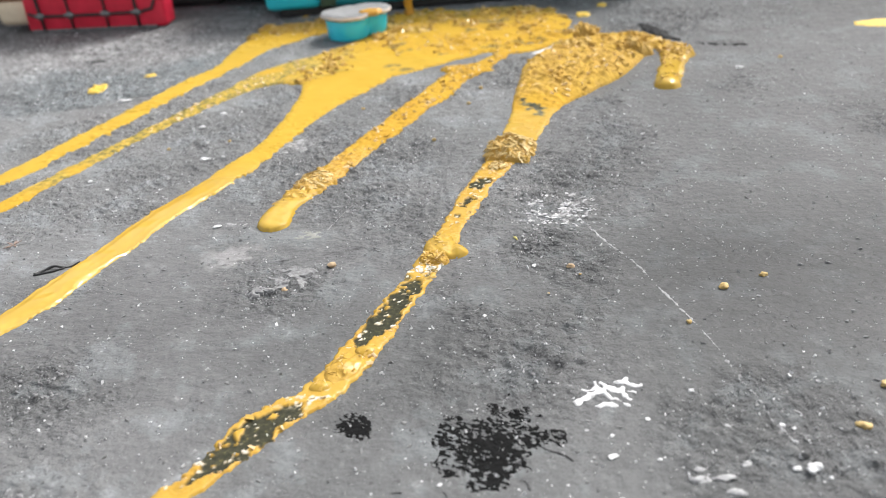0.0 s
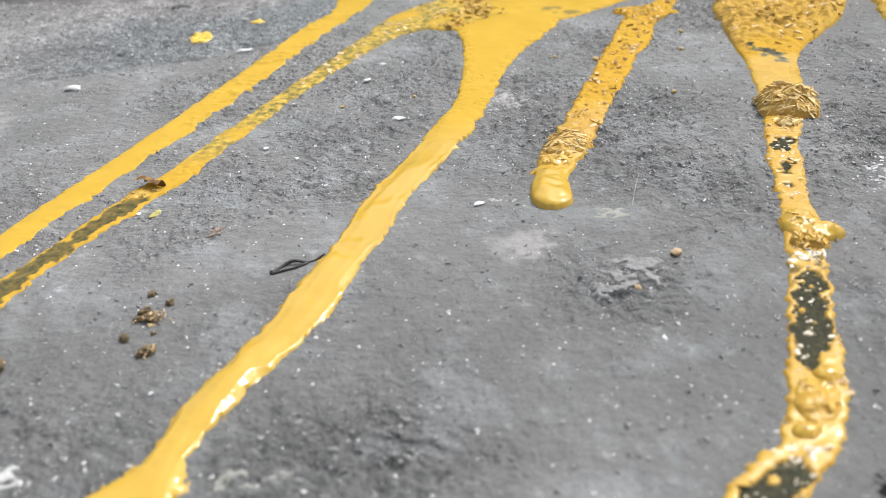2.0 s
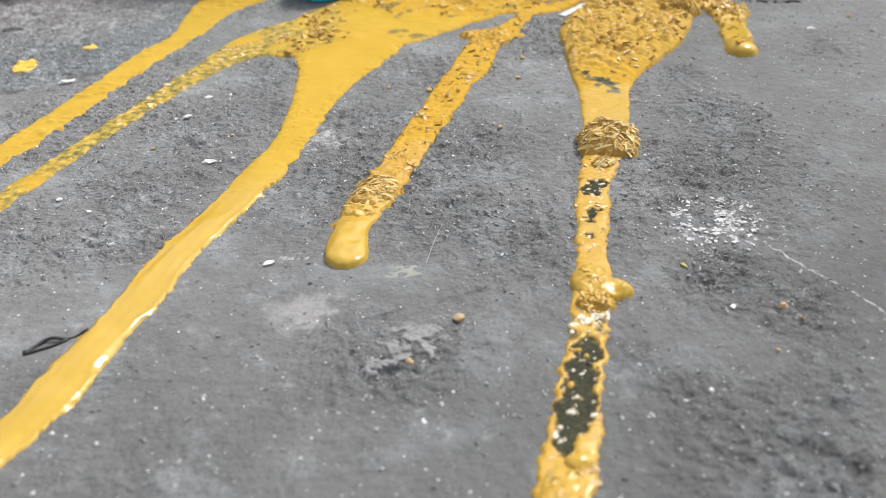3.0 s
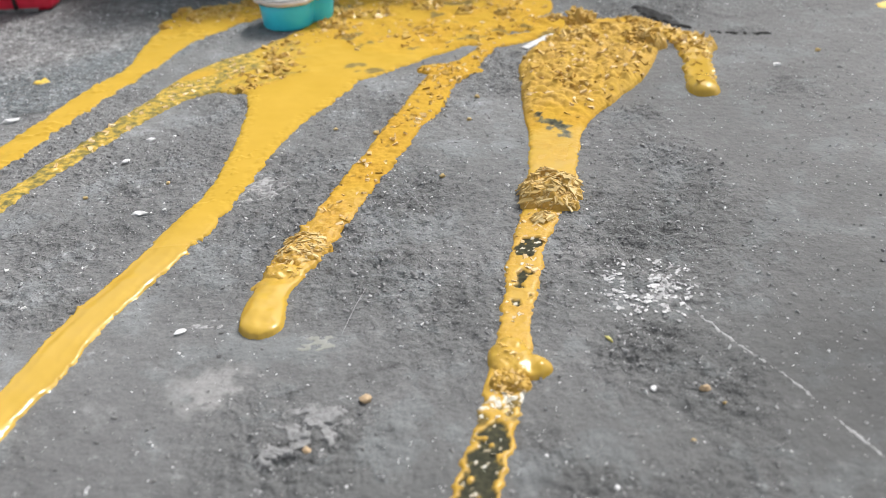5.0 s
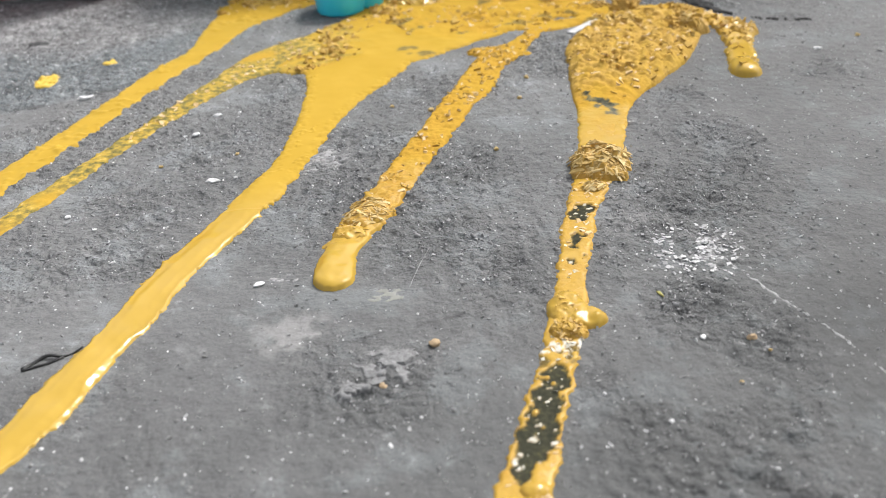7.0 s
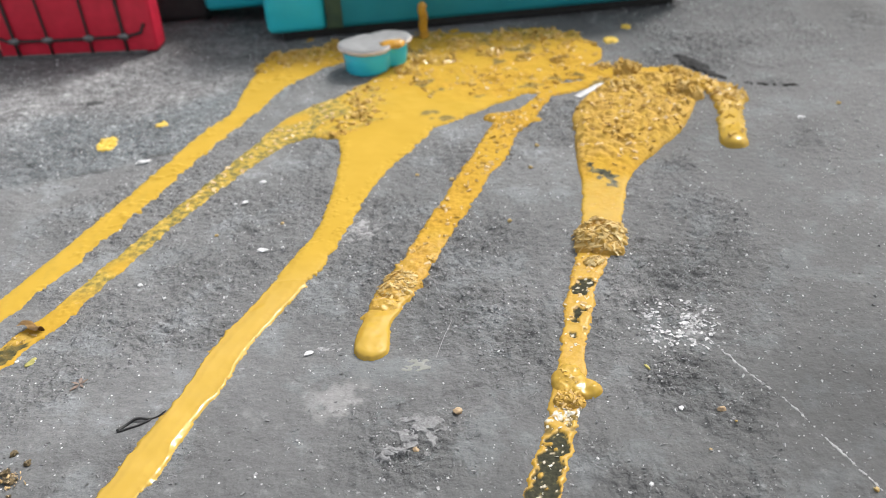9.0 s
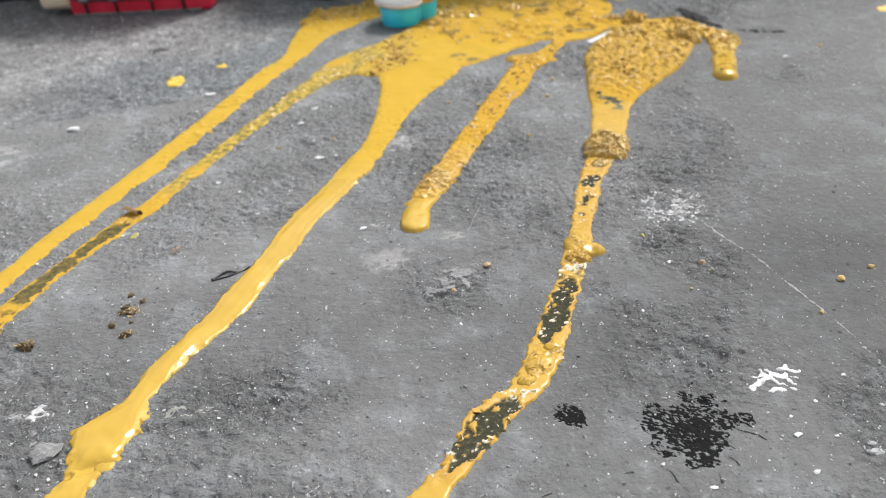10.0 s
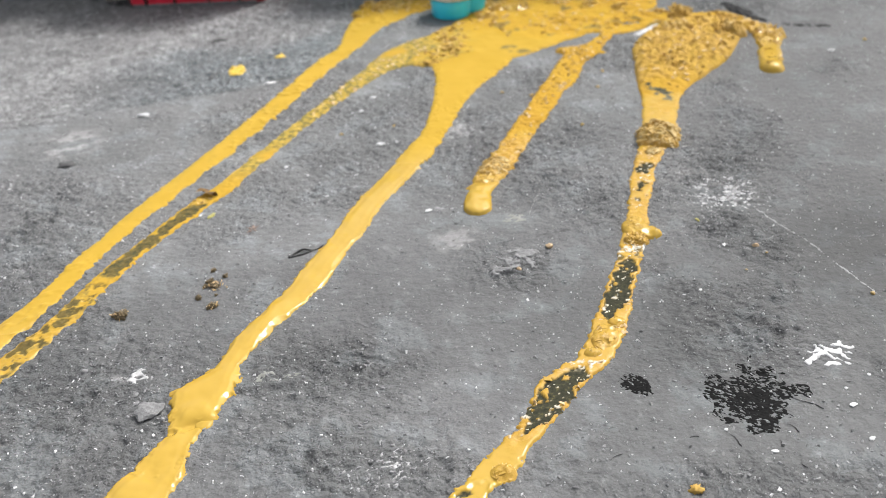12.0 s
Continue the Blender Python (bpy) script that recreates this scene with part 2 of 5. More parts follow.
def paint_material(name="yellow_paint"):
    """Yellow paint: smooth, thick with brown shreds, or slid off to a dark film, as its three masks say."""
    m, nodes, links, bsdf = material(name)
    cloud = texture(nodes, links, "ShaderNodeTexNoise", 60, 3, 0.5)
    fine = texture(nodes, links, "ShaderNodeTexNoise", 620, 4, 0.65)
    clean = ramp(nodes, links, cloud.outputs["Fac"], [(0.3, (0.425, 0.272, 0.036)), (0.7, (0.475, 0.306, 0.047))])
    thick = ramp(nodes, links, fine.outputs["Fac"], [(0.25, (0.33, 0.185, 0.030)), (0.42, (0.42, 0.245, 0.038)), (0.66, (0.485, 0.285, 0.048)), (0.86, (0.60, 0.42, 0.17))])
    pulp = ramp(nodes, links, fine.outputs["Fac"], [(0.2, (0.33, 0.20, 0.05)), (0.4, (0.42, 0.265, 0.07)), (0.62, (0.48, 0.31, 0.09)), (0.82, (0.60, 0.43, 0.19))])
    broad = texture(nodes, links, "ShaderNodeTexNoise", 330, 4, 0.6)
    worn = ramp(nodes, links, broad.outputs["Fac"], [(0.32, (0.10, 0.095, 0.048)), (0.44, (0.22, 0.18, 0.06)), (0.53, (0.38, 0.27, 0.06)), (0.62, (0.51, 0.345, 0.075)), (0.72, (0.64, 0.50, 0.28))])
    film = ramp(nodes, links, fine.outputs["Fac"], [(0.3, (0.028, 0.029, 0.022)), (0.56, (0.052, 0.052, 0.036)), (0.66, (0.10, 0.088, 0.042)), (0.74, (0.24, 0.18, 0.06))])
    rich = blend(nodes, links, attribute(nodes, "tan"), thick.outputs[0], pulp.outputs[0])
    col = blend(nodes, links, attribute(nodes, "shreds"), clean.outputs[0], rich)
    col = blend(nodes, links, attribute(nodes, "thin"), col, worn.outputs[0])
    col = blend(nodes, links, attribute(nodes, "film"), col, film.outputs[0])
    bared = ramp(nodes, links, broad.outputs["Fac"], [(0.35, (0.04, 0.04, 0.03)), (0.5, (0.085, 0.085, 0.06)), (0.66, (0.19, 0.16, 0.08))])
    col = blend(nodes, links, attribute(nodes, "scrape"), col, bared.outputs[0])
    chalky = ramp(nodes, links, fine.outputs["Fac"], [(0.35, (0.42, 0.41, 0.34)), (0.6, (0.66, 0.66, 0.62))])
    col = blend(nodes, links, attribute(nodes, "crust"), col, chalky.outputs[0])
    links.new(col, bsdf.inputs["Base Color"])
    dry = nodes.new("ShaderNodeMath")
    dry.operation = "MULTIPLY_ADD"
    links.new(attribute(nodes, "shreds"), dry.inputs[0])
    dry.inputs[1].default_value, dry.inputs[2].default_value = 0.30, 0.06
    matt = nodes.new("ShaderNodeMath")
    matt.operation = "MULTIPLY_ADD"
    links.new(attribute(nodes, "film"), matt.inputs[0])
    matt.inputs[1].default_value = 0.45
    links.new(dry.outputs[0], matt.inputs[2])
    skin = nodes.new("ShaderNodeMath")
    skin.operation = "MULTIPLY_ADD"
    links.new(attribute(nodes, "dried"), skin.inputs[0])
    skin.inputs[1].default_value = 0.4
    links.new(matt.outputs[0], skin.inputs[2])
    links.new(skin.outputs[0], bsdf.inputs["Roughness"])
    shine = nodes.new("ShaderNodeMath")
    shine.operation = "MULTIPLY_ADD"
    links.new(attribute(nodes, "film"), shine.inputs[0])
    shine.inputs[1].default_value, shine.inputs[2].default_value = -0.30, 0.38
    dull = nodes.new("ShaderNodeMath")
    dull.operation = "MULTIPLY_ADD"
    links.new(attribute(nodes, "shreds"), dull.inputs[0])
    dull.inputs[1].default_value = -0.24
    links.new(shine.outputs[0], dull.inputs[2])
    dull.use_clamp = True
    faint = nodes.new("ShaderNodeMath")
    faint.operation = "MULTIPLY_ADD"
    links.new(attribute(nodes, "dried"), faint.inputs[0])
    faint.inputs[1].default_value = -0.36
    links.new(dull.outputs[0], faint.inputs[2])
    faint.use_clamp = True
    links.new(faint.outputs[0], bsdf.inputs["Specular IOR Level"])
    rugged = nodes.new("ShaderNodeMath")
    rugged.operation = "MULTIPLY"
    links.new(fine.outputs["Fac"], rugged.inputs[0])
    links.new(attribute(nodes, "shreds"), rugged.inputs[1])
    bump(nodes, links, bsdf, [(cloud.outputs["Fac"], 0.15, 0.0012), (rugged.outputs[0], 0.6, 0.0006)])
    return m


def mottled(name, dark, light, scale=300, rough=0.6, metal=0.0, relief=0.0004, islands=None):
    m, nodes, links, bsdf = material(name)
    n = texture(nodes, links, "ShaderNodeTexNoise", scale, 4, 0.6)
    r = ramp(nodes, links, n.outputs["Fac"], [(0.3, dark), (0.7, light)])
    col = r.outputs[0]
    if islands:
        geo = nodes.new("ShaderNodeNewGeometry")
        stops = [(i / max(1, len(islands) - 1), c) for i, c in enumerate(islands)]
        own = ramp(nodes, links, geo.outputs["Random Per Island"], stops)
        col = blend(nodes, links, 0.75, col, own.outputs[0])
    links.new(col, bsdf.inputs["Base Color"])
    bsdf.inputs["Roughness"].default_value = rough
    bsdf.inputs["Metallic"].default_value = metal
    bump(nodes, links, bsdf, [(n.outputs["Fac"], 0.5, relief)])
    return m


GROUND = ground_material()
PAINT = paint_material()
SHREDS = mottled("paint_soaked_shreds", (0.36, 0.21, 0.03), (0.58, 0.36, 0.05), 500, 0.55,
                 islands=[(0.40, 0.245, 0.05), (0.45, 0.285, 0.065), (0.49, 0.32, 0.085), (0.54, 0.36, 0.12), (0.64, 0.48, 0.26)])
SHREDS.node_tree.nodes["Principled BSDF"].inputs["Roughness"].default_value = 0.7
STRAW = mottled("tan_straw", (0.36, 0.23, 0.06), (0.56, 0.40, 0.16), 500, 0.75,
                islands=[(0.34, 0.21, 0.05), (0.47, 0.31, 0.09), (0.53, 0.37, 0.13), (0.58, 0.43, 0.18), (0.68, 0.54, 0.28)])
PULP = mottled("tan_pulp_crumbs", (0.34, 0.21, 0.05), (0.50, 0.33, 0.09), 450, 0.8,
               islands=[(0.36, 0.225, 0.055), (0.45, 0.285, 0.07), (0.48, 0.31, 0.08), (0.53, 0.36, 0.11), (0.62, 0.47, 0.22)])
SHREDS.node_tree.nodes["Principled BSDF"].inputs["Specular IOR Level"].default_value = 0.12
PULP.node_tree.nodes["Principled BSDF"].inputs["Specular IOR Level"].default_value = 0.1
GRIT = mottled("grit", grey(0.1), grey(0.25), 700, 0.55,
               islands=[grey(0.14), grey(0.16), grey(0.18), grey(0.19), grey(0.20), grey(0.21), grey(0.23), grey(0.26), grey(0.34), grey(0.55), grey(0.85)])
CHALK = mottled("white_paint", grey(0.46), grey(0.74), 500, 0.5)
TAR = mottled("black_residue", grey(0.004), grey(0.012), 600, 0.6, relief=0.0010)
TAR.node_tree.nodes["Principled BSDF"].inputs["Specular IOR Level"].default_value = 0.04
CRUMB = mottled("brown_crumbs", (0.05, 0.038, 0.020), (0.20, 0.145, 0.075), 900, 0.85, relief=0.0008)
TAN_STONE = mottled("tan_stone", (0.30, 0.21, 0.12), (0.48, 0.35, 0.21), 500, 0.7)
HUSK = mottled("olive_husk", (0.26, 0.24, 0.05), (0.48, 0.44, 0.14), 400, 0.6)
GRAIN = mottled("straw_yellow_grain", (0.34, 0.22, 0.06), (0.62, 0.46, 0.20), 420, 0.55)
DROP = mottled("dried_yellow_drop", (0.55, 0.36, 0.04), (0.72, 0.50, 0.07), 500, 0.5)
CEMENT = mottled("pale_cement", grey(0.15), grey(0.26), 700, 0.85, relief=0.0014)
DARK_STONE = mottled("dark_stone", grey(0.05), grey(0.10), 300, 0.8)
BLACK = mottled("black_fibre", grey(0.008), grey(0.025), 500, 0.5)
CUP_BLUE = mottled("turquoise_plastic", (0.03, 0.56, 0.76), (0.05, 0.64, 0.84), 60, 0.35, relief=0.0001)
FOIL = mottled("dull_foil", grey(0.20), grey(0.28), 160, 0.75, 0.0, 0.0003)
PAPER = mottled("pale_board", (0.55, 0.50, 0.47), (0.68, 0.64, 0.60), 300, 0.7)
TURQUOISE = mottled("bright_turquoise", (0.025, 0.56, 0.66), (0.04, 0.64, 0.74), 35, 0.35, relief=0.0006)
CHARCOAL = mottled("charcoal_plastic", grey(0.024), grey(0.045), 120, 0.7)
TEAL = mottled("teal_paint", (0.012, 0.24, 0.29), (0.020, 0.30, 0.36), 35, 0.4, relief=0.0006)
OLIVE = mottled("olive_stain", (0.02, 0.05, 0.035), (0.06, 0.10, 0.05), 90, 0.5)
RED = mottled("red_leather", (0.55, 0.012, 0.036), (0.72, 0.020, 0.055), 90, 0.5, relief=0.0005)
CORD = mottled("dark_cord", (0.02, 0.012, 0.012), (0.06, 0.03, 0.03), 400, 0.6)
KNOT = mottled("grey_metal", grey(0.12), grey(0.25), 300, 0.4, 0.6)
CREAM = mottled("cream_board", (0.62, 0.50, 0.34), (0.75, 0.63, 0.46), 120, 0.7)
BROWN = mottled("brown_board", (0.14, 0.06, 0.03), (0.24, 0.11, 0.05), 120, 0.7)


# ---- mesh helpers ----
def mesh_object(name, verts, faces, mat, parent=None, soft=True, label="", masks=None):
    """verts in centimetres; faces an array of quads or triangles."""
    verts, faces = np.asarray(verts, float) * CM, np.asarray(faces, np.int32)
    me = bpy.data.meshes.new(name)
    k = faces.shape[1]
    me.vertices.add(len(verts))
    me.vertices.foreach_set("co", verts.ravel())
    me.loops.add(faces.size)
    me.loops.foreach_set("vertex_index", faces.ravel())
    me.polygons.add(len(faces))
    me.polygons.foreach_set("loop_start", np.arange(0, faces.size, k, dtype=np.int32))
    me.polygons.foreach_set("use_smooth", np.full(len(faces), soft))
    for key, values in (masks or {}).items():
        me.attributes.new(key, "FLOAT", "POINT").data.foreach_set("value", np.asarray(values, np.float32))
    me.update(calc_edges=True)
    me.validate()
    me.materials.append(mat)
    ob = new(name, me)
    if parent:
        ob.parent = parent
    return tagged(ob, label)


def part(name, bm, mat, parent=None, label="", soft=False):
    """A bmesh in centimetres as one mesh object."""
    bmesh.ops.scale(bm, vec=(CM, CM, CM), verts=bm.verts)
    bmesh.ops.recalc_face_normals(bm, faces=bm.faces)
    for f in bm.faces:
        f.smooth = soft
    me = bpy.data.meshes.new(name)
    bm.to_mesh(me)
    bm.free()
    me.materials.append(mat)
    ob = new(name, me)
    if parent:
        ob.parent = parent
    return tagged(ob, label)


def grid_faces(nx, ny):
    i = np.arange(nx - 1)[None, :] + np.arange(ny - 1)[:, None] * nx
    return np.stack([i, i + 1, i + 1 + nx, i + nx], -1).reshape(-1, 4)


def field(name, box, step, shape, mat, parent=None, label="", level=True):
    """A raised patch on the ground: shape gives depth inside, height over the ground and masks, and the skirt dips below the ground."""
    x0, x1, y0, y1 = box
    xs, ys = np.arange(x0, x1, step), np.arange(y0, y1, step)
    X, Y = np.meshgrid(xs, ys)
    inside, height, masks = shape(X, Y)
    faces = grid_faces(len(xs), len(ys))
    keep = inside.ravel()[faces].max(1) > -1.6 * step
    if "own" in masks:
        keep &= masks.pop("own").ravel()[faces].max(1) > 0
    faces = faces[keep]
    used, faces = np.unique(faces, return_inverse=True)
    faces = faces.reshape(-1, 4)
    Z = (0.02 * fbm(X, Y, 1.6, 2, 21) if level else ground_height(X, Y)) + np.where(inside > 0, height, np.maximum(-0.12, inside * 1.6))
    if level:
        Z = np.where(inside > 0.04, np.maximum(Z, ground_height(X, Y) + 0.012 + 0.3 * height), Z)
    verts = np.stack([X.ravel(), Y.ravel(), Z.ravel()], 1)[used]
    return mesh_object(name, verts, faces, mat, parent, True, label, {k: v.ravel()[used] for k, v in masks.items()})


def bead(inside, thick, round_off):
    t = np.clip(inside / round_off, 0, 1)
    return thick * np.sqrt(np.maximum(0, 1 - (1 - t) ** 2))


def box_mesh(x0, x1, y0, y1, z0, z1, bevel, segments=3):
    bm = bmesh.new()
    bmesh.ops.create_cube(bm, size=1)
    for v in bm.verts:
        v.co = ((x0 + x1) / 2 + v.co.x * (x1 - x0), (y0 + y1) / 2 + v.co.y * (y1 - y0), (z0 + z1) / 2 + v.co.z * (z1 - z0))
    if bevel:
        bmesh.ops.bevel(bm, geom=bm.edges[:], offset=bevel, segments=segments, profile=0.5, affect="EDGES")
    return bm


def tube(points, radius, sides=8):
    """A round cord through points (x, y, z) with a radius, or one for each point."""
    p = np.array(points, float)
    radii = np.broadcast_to(np.asarray(radius, float), (len(p),))
    bm = bmesh.new()
    rings = []
    for i, c in enumerate(p):
        d = Vector(p[min(i + 1, len(p) - 1)] - p[max(i - 1, 0)]).normalized()
        side = d.cross(Vector((0.31, 0.2, 0.93))).normalized()
        up = side.cross(d)
        rings.append([bm.verts.new(Vector(c) + (side * math.cos(q) + up * math.sin(q)) * radii[i])
                      for q in (2 * math.pi * k / sides for k in range(sides))])
    for r0, r1 in zip(rings[:-1], rings[1:]):
        for k in range(sides):
            bm.faces.new((r0[k], r0[(k + 1) % sides], r1[(k + 1) % sides], r1[k]))
    bm.faces.new(rings[0])
    bm.faces.new(rings[-1])
    return bm


def shards(name, places, lengths, flat, mat, parent=None, label="", seed=1, tilt=0.5, soft=False, slim=(0.25, 0.7), along=None, slope=None):
    """Many small torn pieces in one mesh: bent four-sided slivers at the places (x, y, z), lying on the slope there."""
    rng = np.random.default_rng(seed)
    n = len(places)
    base = np.array([(-1, -1, -1), (1, -1, -1), (1, 1, -1), (-1, 1, -1), (-1, -1, 1), (1, -1, 1), (1, 1, 1), (-1, 1, 1)], float) * 0.5
    quads = np.array([(0, 3, 2, 1), (4, 5, 6, 7), (0, 1, 5, 4), (1, 2, 6, 5), (2, 3, 7, 6), (3, 0, 4, 7)])
    v = base[None] * (1 + rng.uniform(-0.45, 0.45, (n, 8, 3)))
    size = np.stack([lengths, lengths * rng.uniform(slim[0], slim[1], n), lengths * flat * rng.uniform(0.6, 1.4, n)], 1)
    v = v * size[:, None]
    yaw, pitch, roll = rng.uniform(0, 2 * math.pi, n), rng.normal(0, tilt, n), rng.normal(0, tilt, n)
    if along is not None:
        yaw = along[0] + rng.normal(0, along[1], n)
    for angle, i, j in ((roll, 1, 2), (pitch, 0, 2), (yaw, 0, 1)):
        c, s = np.cos(angle)[:, None], np.sin(angle)[:, None]
        p, q = v[..., i].copy(), v[..., j].copy()
        v[..., i], v[..., j] = p * c - q * s, p * s + q * c
    if slope is not None:
        v[..., 2] += v[..., 0] * slope[0][:, None] + v[..., 1] * slope[1][:, None]
    v = v + np.asarray(places)[:, None]
    faces = (quads[None] + 8 * np.arange(n)[:, None, None]).reshape(-1, 4)
    return tagged(mesh_object(name, v.reshape(-1, 3), faces, mat, parent, soft, label), kind="stuff")


def pebble(name, x, y, size, mat, label, category, stretch=1.0, seed=1, turn=0.0, parent=None, flat=0.75, facets=False, jagged=0.0):
    """One small uneven stone or crumb, sunk a little into the ground."""
    bm = bmesh.new()
    bmesh.ops.create_icosphere(bm, subdivisions=2 if facets else 3, radius=1)
    off = Vector((seed * 3.7, seed * 1.3, 0))
    z = float(ground_height(np.array([x]), np.array([y]))[0])
    c, s = math.cos(turn), math.sin(turn)
    for v in bm.verts:
        p = v.co * (1 + 0.5 * noise.noise(v.co * 1.2 + off) + 0.3 * noise.noise(v.co * 2.7 + off) + (0.0 if facets else 0.14 * noise.noise(v.co * 7 + off)) + jagged * noise.noise(v.co * 4.3 + off))
        px, py = p.x * size * stretch, p.y * size
        v.co = (x + px * c - py * s, y + px * s + py * c, z + size * flat * 0.6 + p.z * size * flat)
    ob = part(name, bm, mat, parent, "" if parent else label, not facets)
    return ob if parent else tagged(ob, label, category)


# ---- the ground: one sheet, fine where the camera passes, reaching the horizon ----
def ground():
    def spread(core, first, far):
        out, gap = [], first
        reach = 0.0
        while reach < far:
            gap *= 1.5
            reach += gap
            out.append(reach)
        return np.concatenate([core[0] - np.array(out[::-1]), core, core[-1] + np.array(out)])
    xs = spread(np.arange(-46.0, 26.0, 0.105), 0.2, 60000)
    ys = [9.0]
    while ys[-1] < 92:
        ys.append(ys[-1] + 0.08 + 0.0016 * (ys[-1] - 9))
    ys = spread(np.array(ys), 0.3, 60000)
    X, Y = np.meshgrid(xs, ys)
    d = beyond_seam(X, Y)
    asphalt = smooth(-0.8, 0.7, d) * (1 - 0.75 * smooth(0, 8, X))
    wet = smooth(9.5, 4.5, d + 4.0 * fbm(X, Y, 6.0, 3, 8)) * smooth(10, -2, X) * smooth(-33, -23, X)
    # scuffed, chalky places and a thin scratched line
    chalk = np.zeros_like(X)
    for cx, cy, r, strength in ((3.34, 30.65, 1.5, 0.3), (-8.36, 39.35, 1.3, 0.5), (-8.61, 28.33, 1.6, 0.35), (-20.50, 21.09, 0.8, 0.8), (-29.0, 41.0, 2.5, 0.5), (2.0, 32.5, 1.6, 0.2)):
        chalk = np.maximum(chalk, strength * smooth(1.0, 0.3, np.hypot(X - cx, Y - cy) / r) * smooth(0.0, 0.25, fbm(X, Y, 0.5, 3, 31) + 0.06))
    crack = np.maximum(depth_inside(X, Y, [(-7.8, 27.8, 0.01), (-7.1, 27.75, 0.02), (-5.9, 28.1, 0.03)], 4),
                       depth_inside(X, Y, [(-5.4, 27.9, 0.01), (-5.2, 28.2, 0.03), (-4.2, 28.45, 0.04), (-3.6, 28.5, 0.02)], 4))
    crack = smooth(-0.07, 0.03, crack) * smooth(-0.4, 0.1, fbm(X, Y, 0.5, 2, 35))
    crack = np.maximum(crack, 0.85 * np.exp(-((d + 0.05) / 0.16) ** 2) * smooth(-14, -17, X) * smooth(-0.1, 0.35, fbm(X, Y, 1.6, 3, 37)))
    # painted light and shade: left paler, right and middle darker; tone bands on asphalt
    tone_shade = 0.86 + 0.09 * smooth(-4, -16, X) * smooth(20, 30, Y) - 0.27 * smooth(0, 9, X) - 0.13 * np.exp(-((Y - 24) / 4.5) ** 2) * smooth(-17, -8, X) - 0.12 * smooth(50, 62, Y) * smooth(8, 16, X) - 0.12 * smooth(-11, 2, X) * smooth(33, 22, Y) + 0.07 * smooth(27, 36, Y) + 0.10 * fbm(X, Y, 9.0, 3, 39) + 0.14 * np.exp(-((X + 21) ** 2 + (Y - 31) ** 2) / 50) + 0.12 * smooth(-0.5, 4, X) * smooth(28, 22, Y) - 0.17 * smooth(-8, -12, X) * band(Y, 19.5, 27.5, 1.5) + 0.09 * band(X, -12, -2, 2.0) * smooth(19.5, 16, Y)
    tone_shade = tone_shade + 0.3 * asphalt * (np.exp(-((Y - 58.0 - 0.9 * (X + 26)) / 4.0) ** 2) * smooth(-20, -24, X) + 0.7 * np.exp(-((X + 31) ** 2 + (Y - 39.5) ** 2) / 9.0))
    # asphalt darker by the red case: its shade put into the colour
    tone_shade = tone_shade - 0.28 * asphalt * (smooth(61.5, 65, Y + 1.5 * fbm(X, Y, 4, 2, 40)) + 0.8 * np.exp(-((X + 28) ** 2 / 60 + (Y - 49.5) ** 2 / 5.0))) + 0.25 * asphalt * fbm(X, Y, 2.6, 3, 38)
    # far off the ground turns plain
    near = smooth(180, 80, np.hypot(X + 8, Y - 40))
    asphalt, wet, chalk, crack, tone_shade = asphalt * near, wet * near, chalk * near, crack * near, 0.9 + (tone_shade - 0.9) * near
    verts = np.stack([X.ravel(), Y.ravel(), ground_height(X, Y).ravel()], 1)
    masks = {"tone_shade": tone_shade.ravel(), "asphalt": asphalt.ravel(), "wet": wet.ravel(), "chalk": chalk.ravel(), "crack": crack.ravel(), "patch": (np.maximum(roughness_patch(X, Y), 0.8 * asphalt) * near).ravel()}
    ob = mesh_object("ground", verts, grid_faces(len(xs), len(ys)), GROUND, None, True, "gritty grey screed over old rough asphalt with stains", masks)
    tagged(ob, category="ground", kind="structure")


ground()


# ---- the paint ----
def edge(inside, X, Y, seed, rough=1.0):
    return inside + rough * (0.10 * fbm(X, Y, 1.1, 2, seed) + 0.08 * fbm(X, Y, 0.3, 2, seed + 1) + 0.10 * fbm(X, Y, 0.15, 2, seed + 2))


STREAM_A = [(-12.3, 60.6, 1.94), (-13.7, 57.7, 1.31), (-14.61, 53.8, 0.79), (-16.01, 50.6, 0.77), (-17.51, 46.4, 0.74), (-19.21, 41.7, 0.7), (-20.81, 37.8, 0.67), (-22.16, 34.5, 0.61),
            (-23.81, 30.2, 0.52), (-24.56, 27.7, 0.5), (-25.26, 25.2, 0.58), (-26.21, 23.2, 0.67), (-27.36, 20.3, 0.72), (-28.86, 16.3, 0.72)]
STREAM_B = [(-8.71, 52.24, 2.6), (-11.10, 50.93, 1.6), (-12.70, 48.97, 0.82), (-14.70, 45.26, 0.56), (-16.72, 40.96, 0.45), (-18.34, 37.24, 0.45), (-19.46, 34.69, 0.52), (-20.47, 32.82, 0.52),
            (-21.99, 29.76, 0.47), (-23.02, 27.29, 0.5), (-23.85, 24.53, 0.46), (-24.67, 22.55, 0.55), (-25.69, 20.26, 0.56), (-26.93, 17.28, 0.58)]
